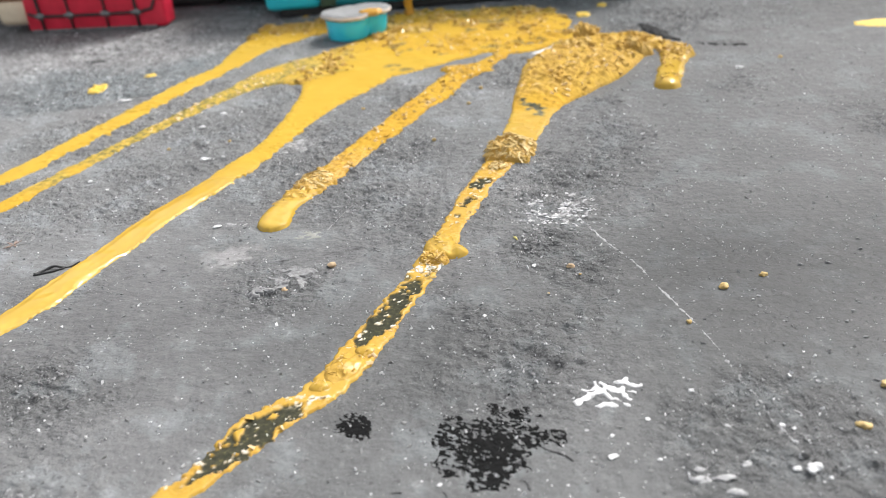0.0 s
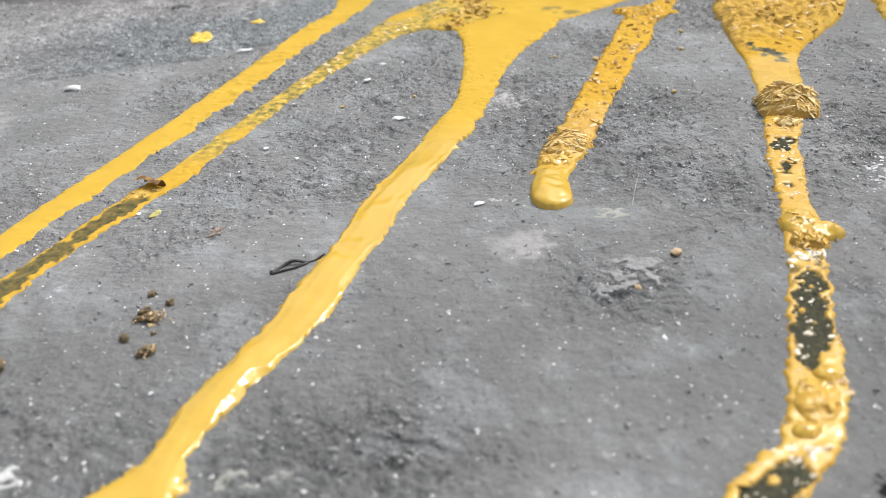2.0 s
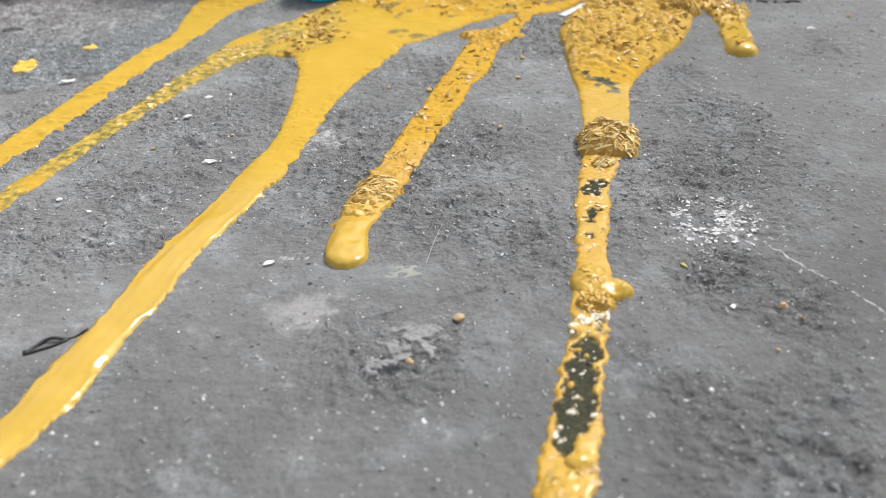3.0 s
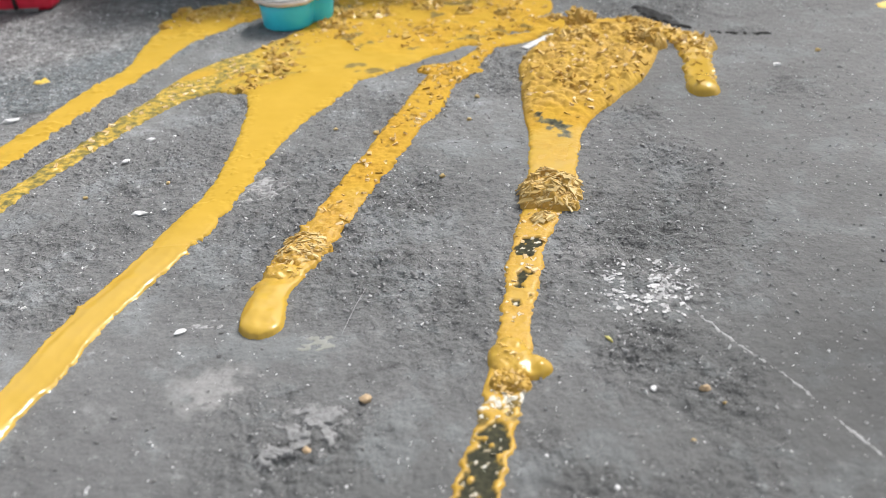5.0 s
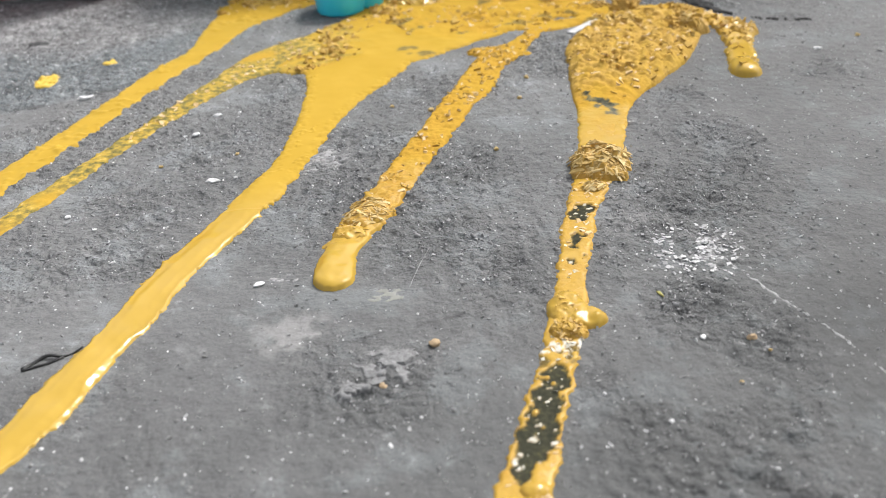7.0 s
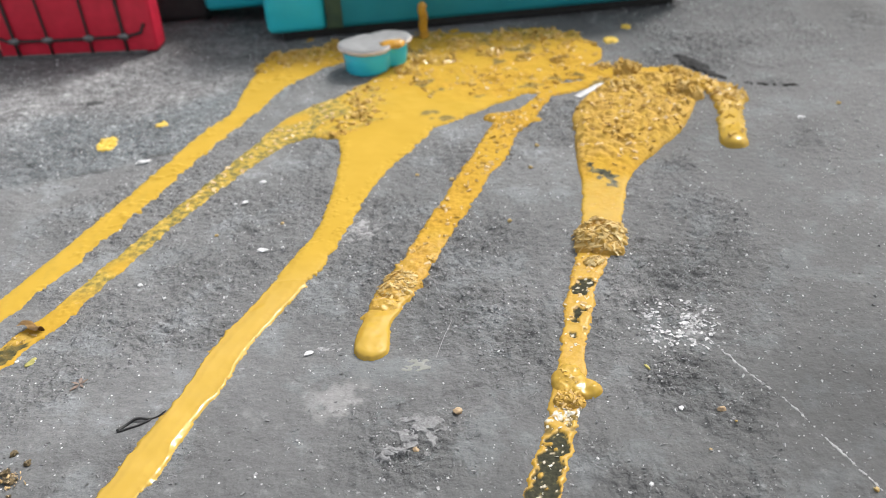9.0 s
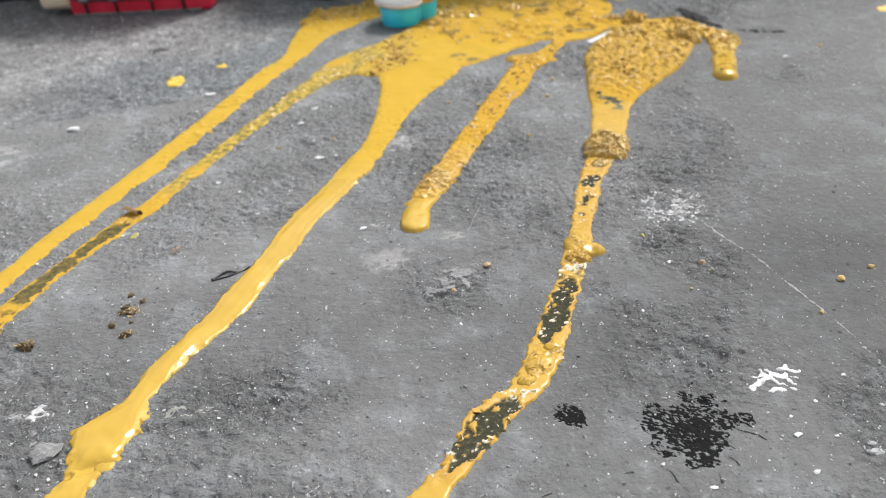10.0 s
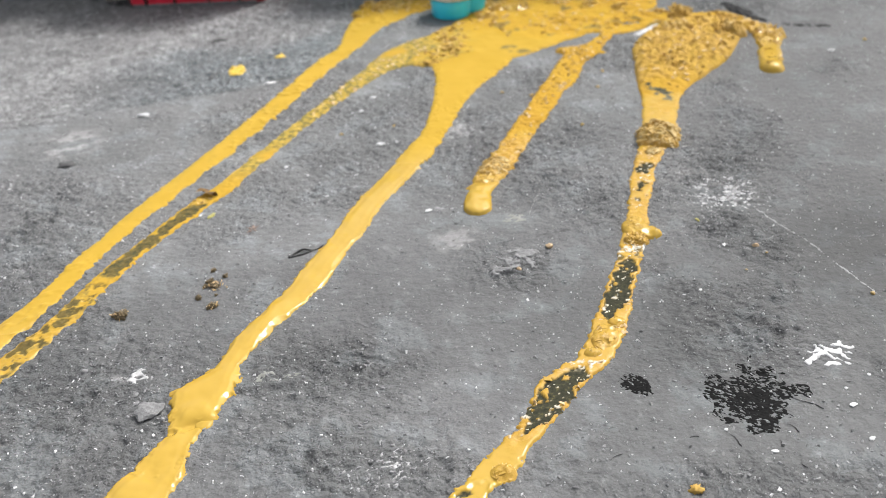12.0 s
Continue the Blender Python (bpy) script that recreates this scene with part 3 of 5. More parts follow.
STREAM_C = [(-6.73, 49.87, 2.6), (-7.44, 46.86, 1.65), (-8.10, 44.52, 1.13), (-8.65, 42.08, 0.86), (-9.06, 40.12, 0.72), (-9.57, 38.45, 0.66), (-10.53, 36.09, 0.7), (-11.59, 33.72, 0.62),
            (-12.40, 32.14, 0.66), (-12.96, 30.55, 0.67), (-13.53, 28.77, 0.62), (-14.14, 27.19, 0.64), (-14.85, 25.40, 0.64), (-15.77, 23.71, 0.53), (-16.59, 22.0, 0.5), (-16.92, 20.9, 0.47), (-17.2, 20.05, 0.66),
            (-17.42, 19.4, 0.8), (-17.55, 18.8, 0.78), (-17.78, 18.1, 0.56), (-17.95, 17.3, 0.58), (-18.17, 16.4, 0.8), (-18.4, 15.7, 0.92), (-18.68, 15.0, 0.96), (-19.0, 13.5, 0.9), (-19.6, 12.0, 0.9)]
STREAM_D = [(2.7, 53.2, 0.45), (2.2, 52.4, 0.42), (1.65, 51.4, 0.46), (0.95, 50.4, 0.65), (0.1, 49.5, 0.95), (-0.62, 48.4, 0.8), (-1.38, 46.20, 0.85), (-2.64, 43.55, 0.74), (-3.75, 40.89, 0.72), (-5.16, 37.64, 0.63),
            (-6.27, 35.07, 0.72), (-7.05, 33.39, 0.64), (-7.42, 32.3, 0.52), (-7.57, 31.5, 0.6), (-7.62, 30.85, 0.61)]
STREAM_E = [(8.02, 51.85, 2.7), (6.31, 49.09, 2.95), (5.31, 46.82, 2.4), (4.21, 44.65, 1.75), (3.31, 42.39, 1.15), (2.76, 40.22, 0.92), (2.21, 38.34, 0.85), (1.40, 35.97, 0.68), (0.49, 33.88, 0.53),
            (-0.11, 32.00, 0.52), (-0.72, 30.01, 0.42), (-1.13, 28.41, 0.5), (-1.63, 26.92, 0.45), (-2.19, 25.42, 0.45), (-2.85, 23.67, 0.54), (-3.41, 22.31, 0.58), (-3.92, 21.01, 0.6), (-4.64, 19.85, 0.52),
            (-5.20, 19.35, 0.6), (-5.86, 18.59, 0.66), (-6.47, 17.69, 0.52), (-7.03, 16.78, 0.42), (-7.44, 16.28, 0.46), (-8.05, 15.47, 0.52), (-8.66, 14.77, 0.46), (-9.27, 13.96, 0.5), (-10.50, 12.34, 0.5)]
HEAD_D = [(-1.0, 50.1, 0.5), (0.0, 49.8, 0.8), (1.2, 49.3, 0.42)]
STREAM_F = [(10.52, 54.3, 0.6), (11.6, 52.4, 0.7), (12.1, 50.6, 0.9), (11.5, 48.70, 0.68), (10.94, 46.84, 0.62), (10.49, 45.36, 0.68), (10.34, 44.77, 0.68)]


POOL = [[(-9.2, 51.2, 2.2), (-6.4, 52.5, 3.8), (-3.2, 55.6, 4.5), (0.0, 58.7, 5.4), (2.6, 60.0, 4.6)],
        [(-12.7, 61.0, 2.2), (-11.6, 62.2, 2.6), (-9.0, 62.9, 2.1), (-4.0, 63.4, 2.0), (3.0, 63.8, 1.6)],
        [(1.2, 57.0, 2.0), (4.2, 56.3, 1.5), (6.6, 55.3, 0.9), (8.6, 55.0, 0.8), (10.3, 54.8, 0.9)],
        [(2.0, 53.7, 0.7), (2.9, 53.5, 0.9), (4.4, 53.75, 0.65), (5.7, 54.2, 0.6)]]


def corner(X, Y, outline):
    """How far inside a straight-sided patch each place lies (outside: minus)."""
    far, inside = np.full(X.shape, 9.0), np.zeros(X.shape, bool)
    for (x0, y0), (x1, y1) in zip(outline, outline[1:] + outline[:1]):
        dx, dy = x1 - x0, y1 - y0
        t = np.clip(((X - x0) * dx + (Y - y0) * dy) / (dx * dx + dy * dy), 0, 1)
        far = np.minimum(far, np.hypot(X - x0 - dx * t, Y - y0 - dy * t))
        inside ^= ((y0 > Y) != (y1 > Y)) & (X < dx * (Y - y0) / (dy + 1e-9) + x0)
    return np.where(inside, far, -far)


def joined(X, Y, points, thick, round_off, seed=41, rough=1.0, more=None):
    """A stream that grows out of the pool: its depth, its bead's height, how much of it is stream, and which places are its own."""
    ds, dp = depth_inside(X, Y, points), np.maximum.reduce([depth_inside(X, Y, run, 5) for run in POOL])
    if more is not None:
        ds = np.maximum(ds, more)
    share = smooth(-0.2, 1.4, ds - dp)
    d = edge(np.maximum(ds, dp), X, Y, seed, rough)
    even = np.maximum(ds, dp) + 0.10 * fbm(X, Y, 1.1, 2, seed) + 0.09 * fbm(X, Y, 0.35, 2, seed + 7) + 0.02
    uneven = 1 + 0.5 * share * fbm(X, Y, 1.0, 3, seed + 5)
    return d, bead(even, 0.11 + (thick - 0.11) * share, (0.42 + (round_off - 0.42) * share) * uneven), share, ds - dp + 0.1


def shape_a(X, Y):
    d, h, share, own = joined(X, Y, STREAM_A, 0.07, 0.35)
    h = h * (1 + 0.1 * share * fbm(X, Y, 1.5, 2, 42))
    # the far head is worn and olive, partly painted for the case's shade
    return d, h, {"shreds": 0.2 * band(Y, 59, 70, 1), "film": 0.0 * d, "thin": np.maximum(smooth(0.0, 0.3, fbm(X, Y, 0.8, 3, 43)) * band(Y, 61, 70, 1.0), 0.12 * smooth(0.15, 0.45, fbm(X, Y, 0.5, 3, 44)) * band(Y, 31, 63, 2.0)), "dried": smooth(20, 27, Y), "own": own}


def shape_b(X, Y):
    d, h, share, own = joined(X, Y, STREAM_B, 0.075, 0.25)
    mottle = fbm(X, Y, 0.42, 3, 53)
    patchy = smooth(0.06, 0.13, d) * smooth(-0.14, 0.02, fbm(X, Y, 0.3, 3, 55) + 0.5 * mottle) * 0.8 * band(Y, 10, 26.8, 0.4)
    thin = np.clip(band(Y, 35.8, 56, 1.2) * smooth(-0.7, -0.2, fbm(X, Y, 2.2, 2, 54)) + 0.6 * smooth(0.05, 0.3, mottle + 0.1) * band(Y, 10, 27, 0.6), 0, 1)
    bare = smooth(0.12, 0.17, d + 0.2 * mottle) * band(Y + 0.5 * mottle, 27.2, 32.8, 0.3)
    thin = np.maximum(thin, bare)
    film = np.maximum(patchy, 0.8 * bare * smooth(-0.9, -0.5, mottle))
    h = h * (1 - 0.6 * film * share) * (1 + 0.3 * mottle * share)
    return d, h, {"shreds": 0.35 + 0.2 * mottle, "film": np.clip(film, 0, 1), "thin": thin, "dried": smooth(20, 27, Y), "own": own}


WEDGE = [(-16.95, 21.3), (-17.9, 20.55), (-18.7, 19.75), (-18.42, 18.3), (-18.0, 18.15), (-17.0, 18.7), (-16.6, 19.6), (-16.5, 20.6)]


def shape_c(X, Y):
    d, h, share, own = joined(X, Y, STREAM_C, 0.10 + 0.085 * smooth(41, 35, Y), 0.36, 41, 1 + 0.5 * smooth(23, 20, Y), corner(X, Y, WEDGE))
    lower = smooth(22, 18.5, Y)
    # below, the paint has a steep lip and a sloping shoulder of changing width
    x = np.maximum(depth_inside(X, Y, STREAM_C), corner(X, Y, WEDGE)) + 0.10 * fbm(X, Y, 1.1, 2, 41) + 0.07 * fbm(X, Y, 0.35, 2, 48) + 0.02
    wide = np.clip(0.09 + 0.17 * fbm(X, Y, 1.3, 2, 68), 0.01, 0.2) * (1 - 0.5 * smooth(27, 33, Y))
    lip = 0.06 * smooth(0, 0.06, x) + 0.56 * np.clip(x - 0.06, 0, wide) + 0.03 * smooth(0.2, 0.5, x)
    below = smooth(39, 35, Y)
    h = h * (1 - below) + below * lip
    h = h * (1 + 0.10 * lower + 0.05 * share * fbm(X, Y, 1.5, 2, 62) + 0.08 * lower * fbm(X, Y, 0.9, 2, 64))
    h = h + (1 - below) * (0.03 * fbm(X, Y, 0.3, 2, 65) + 0.015 * fbm(X, Y, 1.1, 2, 67)) * smooth(0, 0.12, d) * smooth(0.6, 0.25, d) + 0.06 * (band(Y, 15.6, 19.0, 0.4) + 0.3 * band(Y, 12, 15.5, 0.8)) * fbm(X, Y, 0.7, 2, 66) * smooth(0, 0.2, d)
    # a step where the paint has run over a broken edge
    h = h - 0.10 * np.exp(-((Y - 17.95 - 0.35 * (X + 17.8)) / 0.16) ** 2) * smooth(-16.9, -17.6, X)
    return d, h, {"shreds": 0.0 * d + 0.03, "film": 0.0 * d, "dried": smooth(33, 38, Y), "own": own}


def shape_d(X, Y):
    tip = smooth(33.5, 31.9, Y)
    d, h, share, own = joined(X, Y, STREAM_D, 0.14, 0.3, 41, 1 - 0.85 * tip, np.maximum(depth_inside(X, Y, HEAD_D), depth_inside(X, Y, [(-7.3, 33.0, 0.3), (-7.72, 32.75, 0.26)], 3)))
    grain = fbm(X, Y, 0.25, 3, 73)
    h = h * (1 - tip) + tip * bead(depth_inside(X, Y, STREAM_D) + 0.05, 0.29, 0.58) * (1 + 0.16 * fbm(X, Y, 0.7, 2, 76)) + tip * 0.05 * fbm(X, Y, 0.45, 2, 77) * smooth(0.1, 0.3, d)
    shreds = (1 - tip) * np.clip(0.65 + 0.5 * fbm(X, Y, 1.6, 2, 74), 0, 1)
    h = h + share * shreds * 0.10 * grain * smooth(0, 0.2, d)
    return d, h, {"shreds": shreds, "film": 0.0 * d, "dried": smooth(36, 40, Y), "own": own}


def shape_e(X, Y):
    d = edge(depth_inside(X, Y, STREAM_E), X, Y, 81, 0.5 + 0.5 * smooth(28, 25, Y))
    grain, mottle, fleck = fbm(X, Y, 0.32, 4, 83), fbm(X, Y, 0.6, 3, 84), fbm(X, Y, 0.13, 2, 88)
    T = Y + 0.55 * fbm(X, Y, 0.9, 3, 86)
    # spindle-shaped gaps where the paint has slid off
    bare = np.zeros_like(X)
    for low, high, lip in ((22.3, 26.2, 0.10), (16.5, 19.6, 0.10), (13.0, 14.4, 0.14), (32.7, 34.1, 0.25), (30.2, 32.4, 0.23)):
        end = np.abs((T - (low + high) / 2) / ((high - low) / 2))
        wide = low > 30
        bare = np.maximum(bare, smooth(-0.03, 0.03, d - lip - 0.34 * end ** 4 + (0.3 if wide else 0.15) * mottle + (0.14 if wide else 0.10) * grain) * (end < 1.3))
    # drops of paint left standing inside the gaps
    bare = bare * smooth(-0.52, -0.44, fbm(X, Y, 0.26, 2, 85) + 0.35 * mottle)
    smear = smooth(0.05, 0.22, depth_inside(X, Y, [(2.5, 43.4, 0.05), (3.0, 42.6, 0.3), (3.5, 41.7, 0.5), (4.0, 40.8, 0.15)], 4) + 0.55 * mottle + 0.5 * grain)
    film = np.clip(bare, 0, 1)
    crust = np.maximum(film * smooth(0.66, 0.78, fleck + 0.3 * mottle + 0.1), band(T, 26.3, 27.0, 0.2) * 0.9 * smooth(0.08, 0.22, fbm(X, Y, 0.15, 3, 89)))
    crust = np.maximum(crust, 0.9 * band(T, 19.5, 20.1, 0.2) * smooth(0.15, 0.3, fbm(X, Y, 0.2, 3, 90)))
    film = np.maximum(film, 0.8 * band(T, 26.0, 26.9, 0.2) * smooth(0.0, 0.2, -fbm(X, Y, 0.3, 3, 96)))
    blob = smooth(40.5, 46, Y)
    low = smooth(28, 24, Y)
    shreds = np.clip(0.5 + 0.25 * smooth(27, 23, Y) + 0.3 * blob + 0.2 * smooth(27, 32, Y) * (1 - blob) - 0.3 * band(Y, 14.4, 15.4, 0.2) + 0.45 * mottle - 0.35 * band(Y, 37, 42, 0.8) - 0.5 * smooth(17.0, 15.8, Y) - 0.2 * band(Y, 19.8, 22.2, 0.4), 0, 1)
    h = bead(d, 0.085 + 0.265 * blob, 0.20 + 0.43 * blob - 0.08 * low) * (1 - 0.75 * film)
    h = h + blob * smooth(0.1, 0.5, d) * (0.30 * np.abs(fbm(X, Y, 0.6, 2, 97)) + 0.10 * np.abs(fbm(X, Y, 0.3, 1, 98)))
    h = h + shreds * (0.045 + 0.05 * blob + 0.01 * low) * grain * smooth(0, 0.25, d) * (1 - film) + 0.03 * crust
    return d, h, {"shreds": shreds, "film": film * (1 - crust), "scrape": smear * smooth(0.25, 0.5, d), "crust": crust, "tan": smooth(42.5, 45.5, Y + mottle), "dried": 0.8 * smooth(38, 44, Y)}


def shape_f(X, Y):
    tip = smooth(46.5, 45.2, Y)
    d = edge(depth_inside(X, Y, STREAM_F), X, Y, 91, 1 - 0.85 * tip)
    rough = smooth(47.5, 50, Y)
    h = bead(d, 0.2 + 0.25 * tip, 0.35 + 0.3 * tip) + rough * 0.14 * fbm(X, Y, 0.35, 3, 93) * smooth(0, 0.3, d)
    return d, h, {"shreds": np.clip(0.1 + 0.4 * rough, 0, 1), "film": 0.0 * d}


def shape_pool(X, Y):
    dp = np.maximum.reduce([depth_inside(X, Y, run, 5) for run in POOL])
    ds = np.maximum.reduce([depth_inside(X, Y, run[:6], 8) for run in (STREAM_A, STREAM_B, STREAM_C, STREAM_D)])
    own, share = dp - ds + 0.1, smooth(-0.2, 1.4, ds - dp)
    d = edge(np.maximum(dp, ds), X, Y, 41) - smooth(59.5, 64.0, Y) * (0.35 + 0.9 * fbm(X, Y, 1.6, 3, 109) + 1.1 * fbm(X, Y, 0.5, 3, 110))
    level = smooth(0.0, 1.0, dp - ds)
    grain, mottle = fbm(X, Y, 0.75, 4, 103), fbm(X, Y, 1.0, 3, 104)
    # thin and worn through towards the second stream; far rim also olive for shade
    worn = np.maximum(smooth(-5.8, -8.2, X + 0.1 * (Y - 52) + 1.2 * mottle) * band(Y, 46, 56.5, 0.8), smooth(60.5, 64.0, Y + 1.6 * mottle) * 0.95)
    film = 0.0 * d
    thin = np.clip(worn * smooth(-0.45, 0.0, mottle), 0, 1)
    scrape = smooth(0.42, 0.55, fbm(X, Y, 1.3, 3, 106)) * (1 - 0.5 * worn)
    clean = smooth(-2.0, -5.5, X * 0.55 + (Y - 56.0))
    shreds = np.clip((1 - clean) * (0.55 + 0.6 * mottle) + 0.7 * worn * smooth(0, 0.3, mottle), 0, 1)
    h = bead(d, 0.11, 0.42 - 0.08 * share) * (1 - 0.6 * film * level) + level * (0.02 + 0.26 * shreds) * np.maximum(grain, -0.2) * smooth(0, 0.4, d)
    return d, h, {"shreds": shreds, "film": np.clip(film, 0, 1) * level, "thin": thin * smooth(-0.5, 1.0, dp - ds), "scrape": 0.7 * scrape * level, "dried": 1 + 0 * d, "own": own}


def paint(name, box, step, shape, label):
    ob = field(name, box, step, shape, PAINT)
    return tagged(ob, label, "paint", "spilled yellow paint")


def sprinkle(shape, box, count, seed, want, lift=0.3):
    """Places on a paint surface, thicker where want(X, Y, masks) is high."""
    rng = np.random.default_rng(seed)
    X, Y = rng.uniform(box[0], box[1], count * 12), rng.uniform(box[2], box[3], count * 12)
    d, h, masks = shape(X, Y)
    ok = (d > 0.06) & (masks.get("own", d) > 0) & (rng.random(len(X)) < want(X, Y, masks))
    X, Y, h = X[ok][:count], Y[ok][:count], h[ok][:count]
    return np.stack([X, Y, 0.02 * fbm(X, Y, 1.6, 2, 21) + h + lift * 0.05 - 0.01], 1)


pool = paint("paint_puddle", (-17, 11.5, 46.5, 68), 0.085, shape_pool, "pool of yellow paint full of brown shreds by the teal case")
stream_a = paint("paint_stream", (-29.5, -9, 15, 64.5), 0.075, shape_a, "long smooth bright yellow run of paint over grey ground")
stream_b = paint("paint_stream", (-28, -5.5, 16, 55.5), 0.06, shape_b, "thin worn yellow run of paint with dark gaps")
stream_c = paint("paint_stream", (-20.6, -3.5, 11, 53), 0.038, shape_c, "broad glossy yellow run of paint with ragged edges")
stream_d = paint("paint_stream", (-8.8, 6, 29.4, 56), 0.05, shape_d, "short ochre run of paint ending in a glossy drop")
stream_e = paint("paint_stream", (-11.2, 11.5, 11.4, 55), 0.05, shape_e, "lumpy ochre run of paint with dark bare patches")
stream_f = paint("paint_stream", (9, 13.6, 43, 56), 0.06, shape_f, "short yellow run of paint ending in a rounded bead")


def mound(stream, shape, name, x, y, rx, ry, tall, count, seed, size=0.2, turn=0.0, shreds=0.95, square=2.0, tan=0.3, straws=False):
    """A heap of paint-soaked shreds on a stream, of torn bits or of matted straws."""
    c, s = math.cos(turn), math.sin(turn)

    def heap(X, Y):
        u, v = ((X - x) * c + (Y - y) * s) / rx, (-(X - x) * s + (Y - y) * c) / ry
        r = (np.abs(u) ** square + np.abs(v) ** square) ** (1 / square) + 0.16 * fbm(X, Y, 0.5, 3, seed)
        d = (1 - r) * min(rx, ry)
        h = tall * np.sqrt(np.clip(1 - r * r, 0, 1)) * (1 + 0.5 * fbm(X, Y, 0.45, 3, seed + 1)) + 0.26 * tall * fbm(X, Y, 0.22, 2, seed + 2) * smooth(0.15, 0.6, shreds)
        return d, np.maximum(h, 0.0), {"shreds": np.clip(shreds + 0.3 * fbm(X, Y, 0.4, 2, seed + 3) * (shreds > 0.1), 0, 1), "film": 0.0 * X, "tan": tan + 0.0 * X}

    m = max(rx, ry) * 1.3
    box = (x - m, x + m, y - m, y + m)
    ob = field(name, box, 0.04, heap, PAINT, stream, "brown-yellow heap of shreds soaked in paint" if count else "smooth glossy bulge of yellow paint")
    if not count:
        return ob
    places = sprinkle(heap, box, count, seed, lambda X, Y, k: np.ones_like(X), 0.0 if straws else 0.4)
    rng = np.random.default_rng(seed)
    px, py = places[:, 0], places[:, 1]
    slope = [np.clip((heap(px + 0.2 * i, py + 0.2 * j)[1] - heap(px - 0.2 * i, py - 0.2 * j)[1]) / 0.4, -0.55, 0.55) for i, j in ((1, 0), (0, 1))]
    if straws:
        shards("straw_mat", places, rng.uniform(0.5, 1.4, len(places)) * size, 0.12, STRAW, ob, "matted thin tan straws", seed, 0.12, False, (0.10, 0.28), (turn + 0.35, 0.6), slope)
    elif tan > 0.5:
        shards("crumb_layer", places, rng.uniform(0.5, 1.5, len(places)) * size, 0.45, PULP, ob, "tan crumbs of pulp", seed, 0.5, False, (0.4, 0.9))
    else:
        shards("shred_layer", places, rng.uniform(0.5, 1.5, len(places)) * size, 0.14, SHREDS, ob, "", seed, 0.3, False, (0.15, 0.5))
    return ob


mound(stream_e, shape_e, "lump", 1.80, 36.75, 1.0, 1.2, 0.62, 420, 201, 0.30, -0.25, square=4.0, tan=0.6, straws=True)
mound(stream_e, shape_e, "lump", -1.2, 28.15, 0.62, 0.82, 0.28, 16, 211, 0.12, shreds=0.28)
mound(stream_e, shape_e, "lump", -0.82, 27.75, 0.56, 0.46, 0.28, 0, 221, 0.12, shreds=0.26)
mound(stream_e, shape_e, "lump", -1.45, 27.2, 0.55, 0.42, 0.28, 110, 231, 0.16)
mound(stream_e, shape_e, "lump", 9.64, 51.0, 1.2, 1.0, 0.72, 90, 241, 0.30, tan=0.9)
mound(stream_e, shape_e, "lump", 6.80, 52.01, 1.1, 1.0, 0.55, 60, 251, 0.30, tan=0.9)
mound(stream_e, shape_e, "lump", 10.4, 53.9, 0.9, 0.6, 0.3, 30, 261, 0.3, tan=0.9)
mound(stream_e, shape_e, "lump", 7.50, 54.45, 0.75, 0.75, 0.95, 60, 271, 0.28, tan=0.9)
mound(stream_f, shape_f, "lump", 12.35, 50.1, 0.7, 0.7, 0.4, 40, 281, 0.22, shreds=0.4)
mound(stream_d, shape_d, "lump", -6.52, 34.57, 0.72, 1.05, 0.34, 210, 291, 0.26, -0.5, straws=True)
mound(stream_d, shape_d, "lump", -7.13, 33.29, 0.62, 0.5, 0.28, 20, 301, 0.15, 0, 0.45)
mound(stream_e, shape_e, "lump", -7.95, 15.1, 0.42, 0.4, 0.22, 25, 331, 0.12, shreds=0.6)
mound(stream_b, shape_b, "lump", -20.3, 33.2, 0.6, 0.34, 0.16, 12, 311, 0.16, 0.5, 0.4)
mound(stream_e, shape_e, "lump", -3.85, 21.1, 0.48, 0.9, 0.2, 25, 321, 0.12, -0.4, 0.55)
mound(stream_e, shape_e, "lump", 1.15, 35.1, 0.5, 0.35, 0.22, 60, 341, 0.28, 0.3, 0.6, straws=True)
mound(stream_e, shape_e, "lump", -3.3, 21.9, 0.35, 0.3, 0.2, 8, 351, 0.12, 0.2, 0.3)
mound(stream_e, shape_e, "lump", -4.4, 20.3, 0.35, 0.28, 0.2, 8, 361, 0.12, 0.2, 0.3)
mound(stream_c, shape_c, "fold", -17.45, 18.75, 0.62, 0.3, 0.09, 0, 371, 0, 0.55, 0.0)
mound(stream_c, shape_c, "fold", -17.25, 18.2, 0.3, 0.45, 0.10, 0, 381, 0, 0.1, 0.0)
mound(stream_c, shape_c, "fold", -17.75, 16.0, 0.3, 0.55, 0.10, 0, 385, 0, -0.2, 0.0)
mound(stream_c, shape_c, "fold", -17.0, 20.75, 0.26, 0.7, 0.08, 0, 387, 0, -0.45, 0.0)

for k, (x, y, rx, tall) in enumerate(((-5.3, 58.2, 1.1, 0.5), (-4.1, 59.6, 1.0, 0.55), (-5.0, 60.3, 1.1, 0.4), (-2.9, 59.4, 1.2, 0.45), (0.2, 60.2, 1.2, 0.5), (2.2, 58.9, 0.9, 0.4), (4.3, 58.0, 0.9, 0.4), (-12.6, 61.6, 1.1, 0.35), (6.6, 56.2, 0.8, 0.3),
                                      (-1.4, 62.6, 1.3, 0.5), (1.8, 62.8, 1.2, 0.45), (-9.0, 63.2, 1.2, 0.35))):
    mound(pool, shape_pool, "lump", x, y, 0.8 * rx, 0.6 * rx, 0.7 * tall, 26, 601 + 10 * k, 0.20, 0.3, 0.3, tan=0.9)

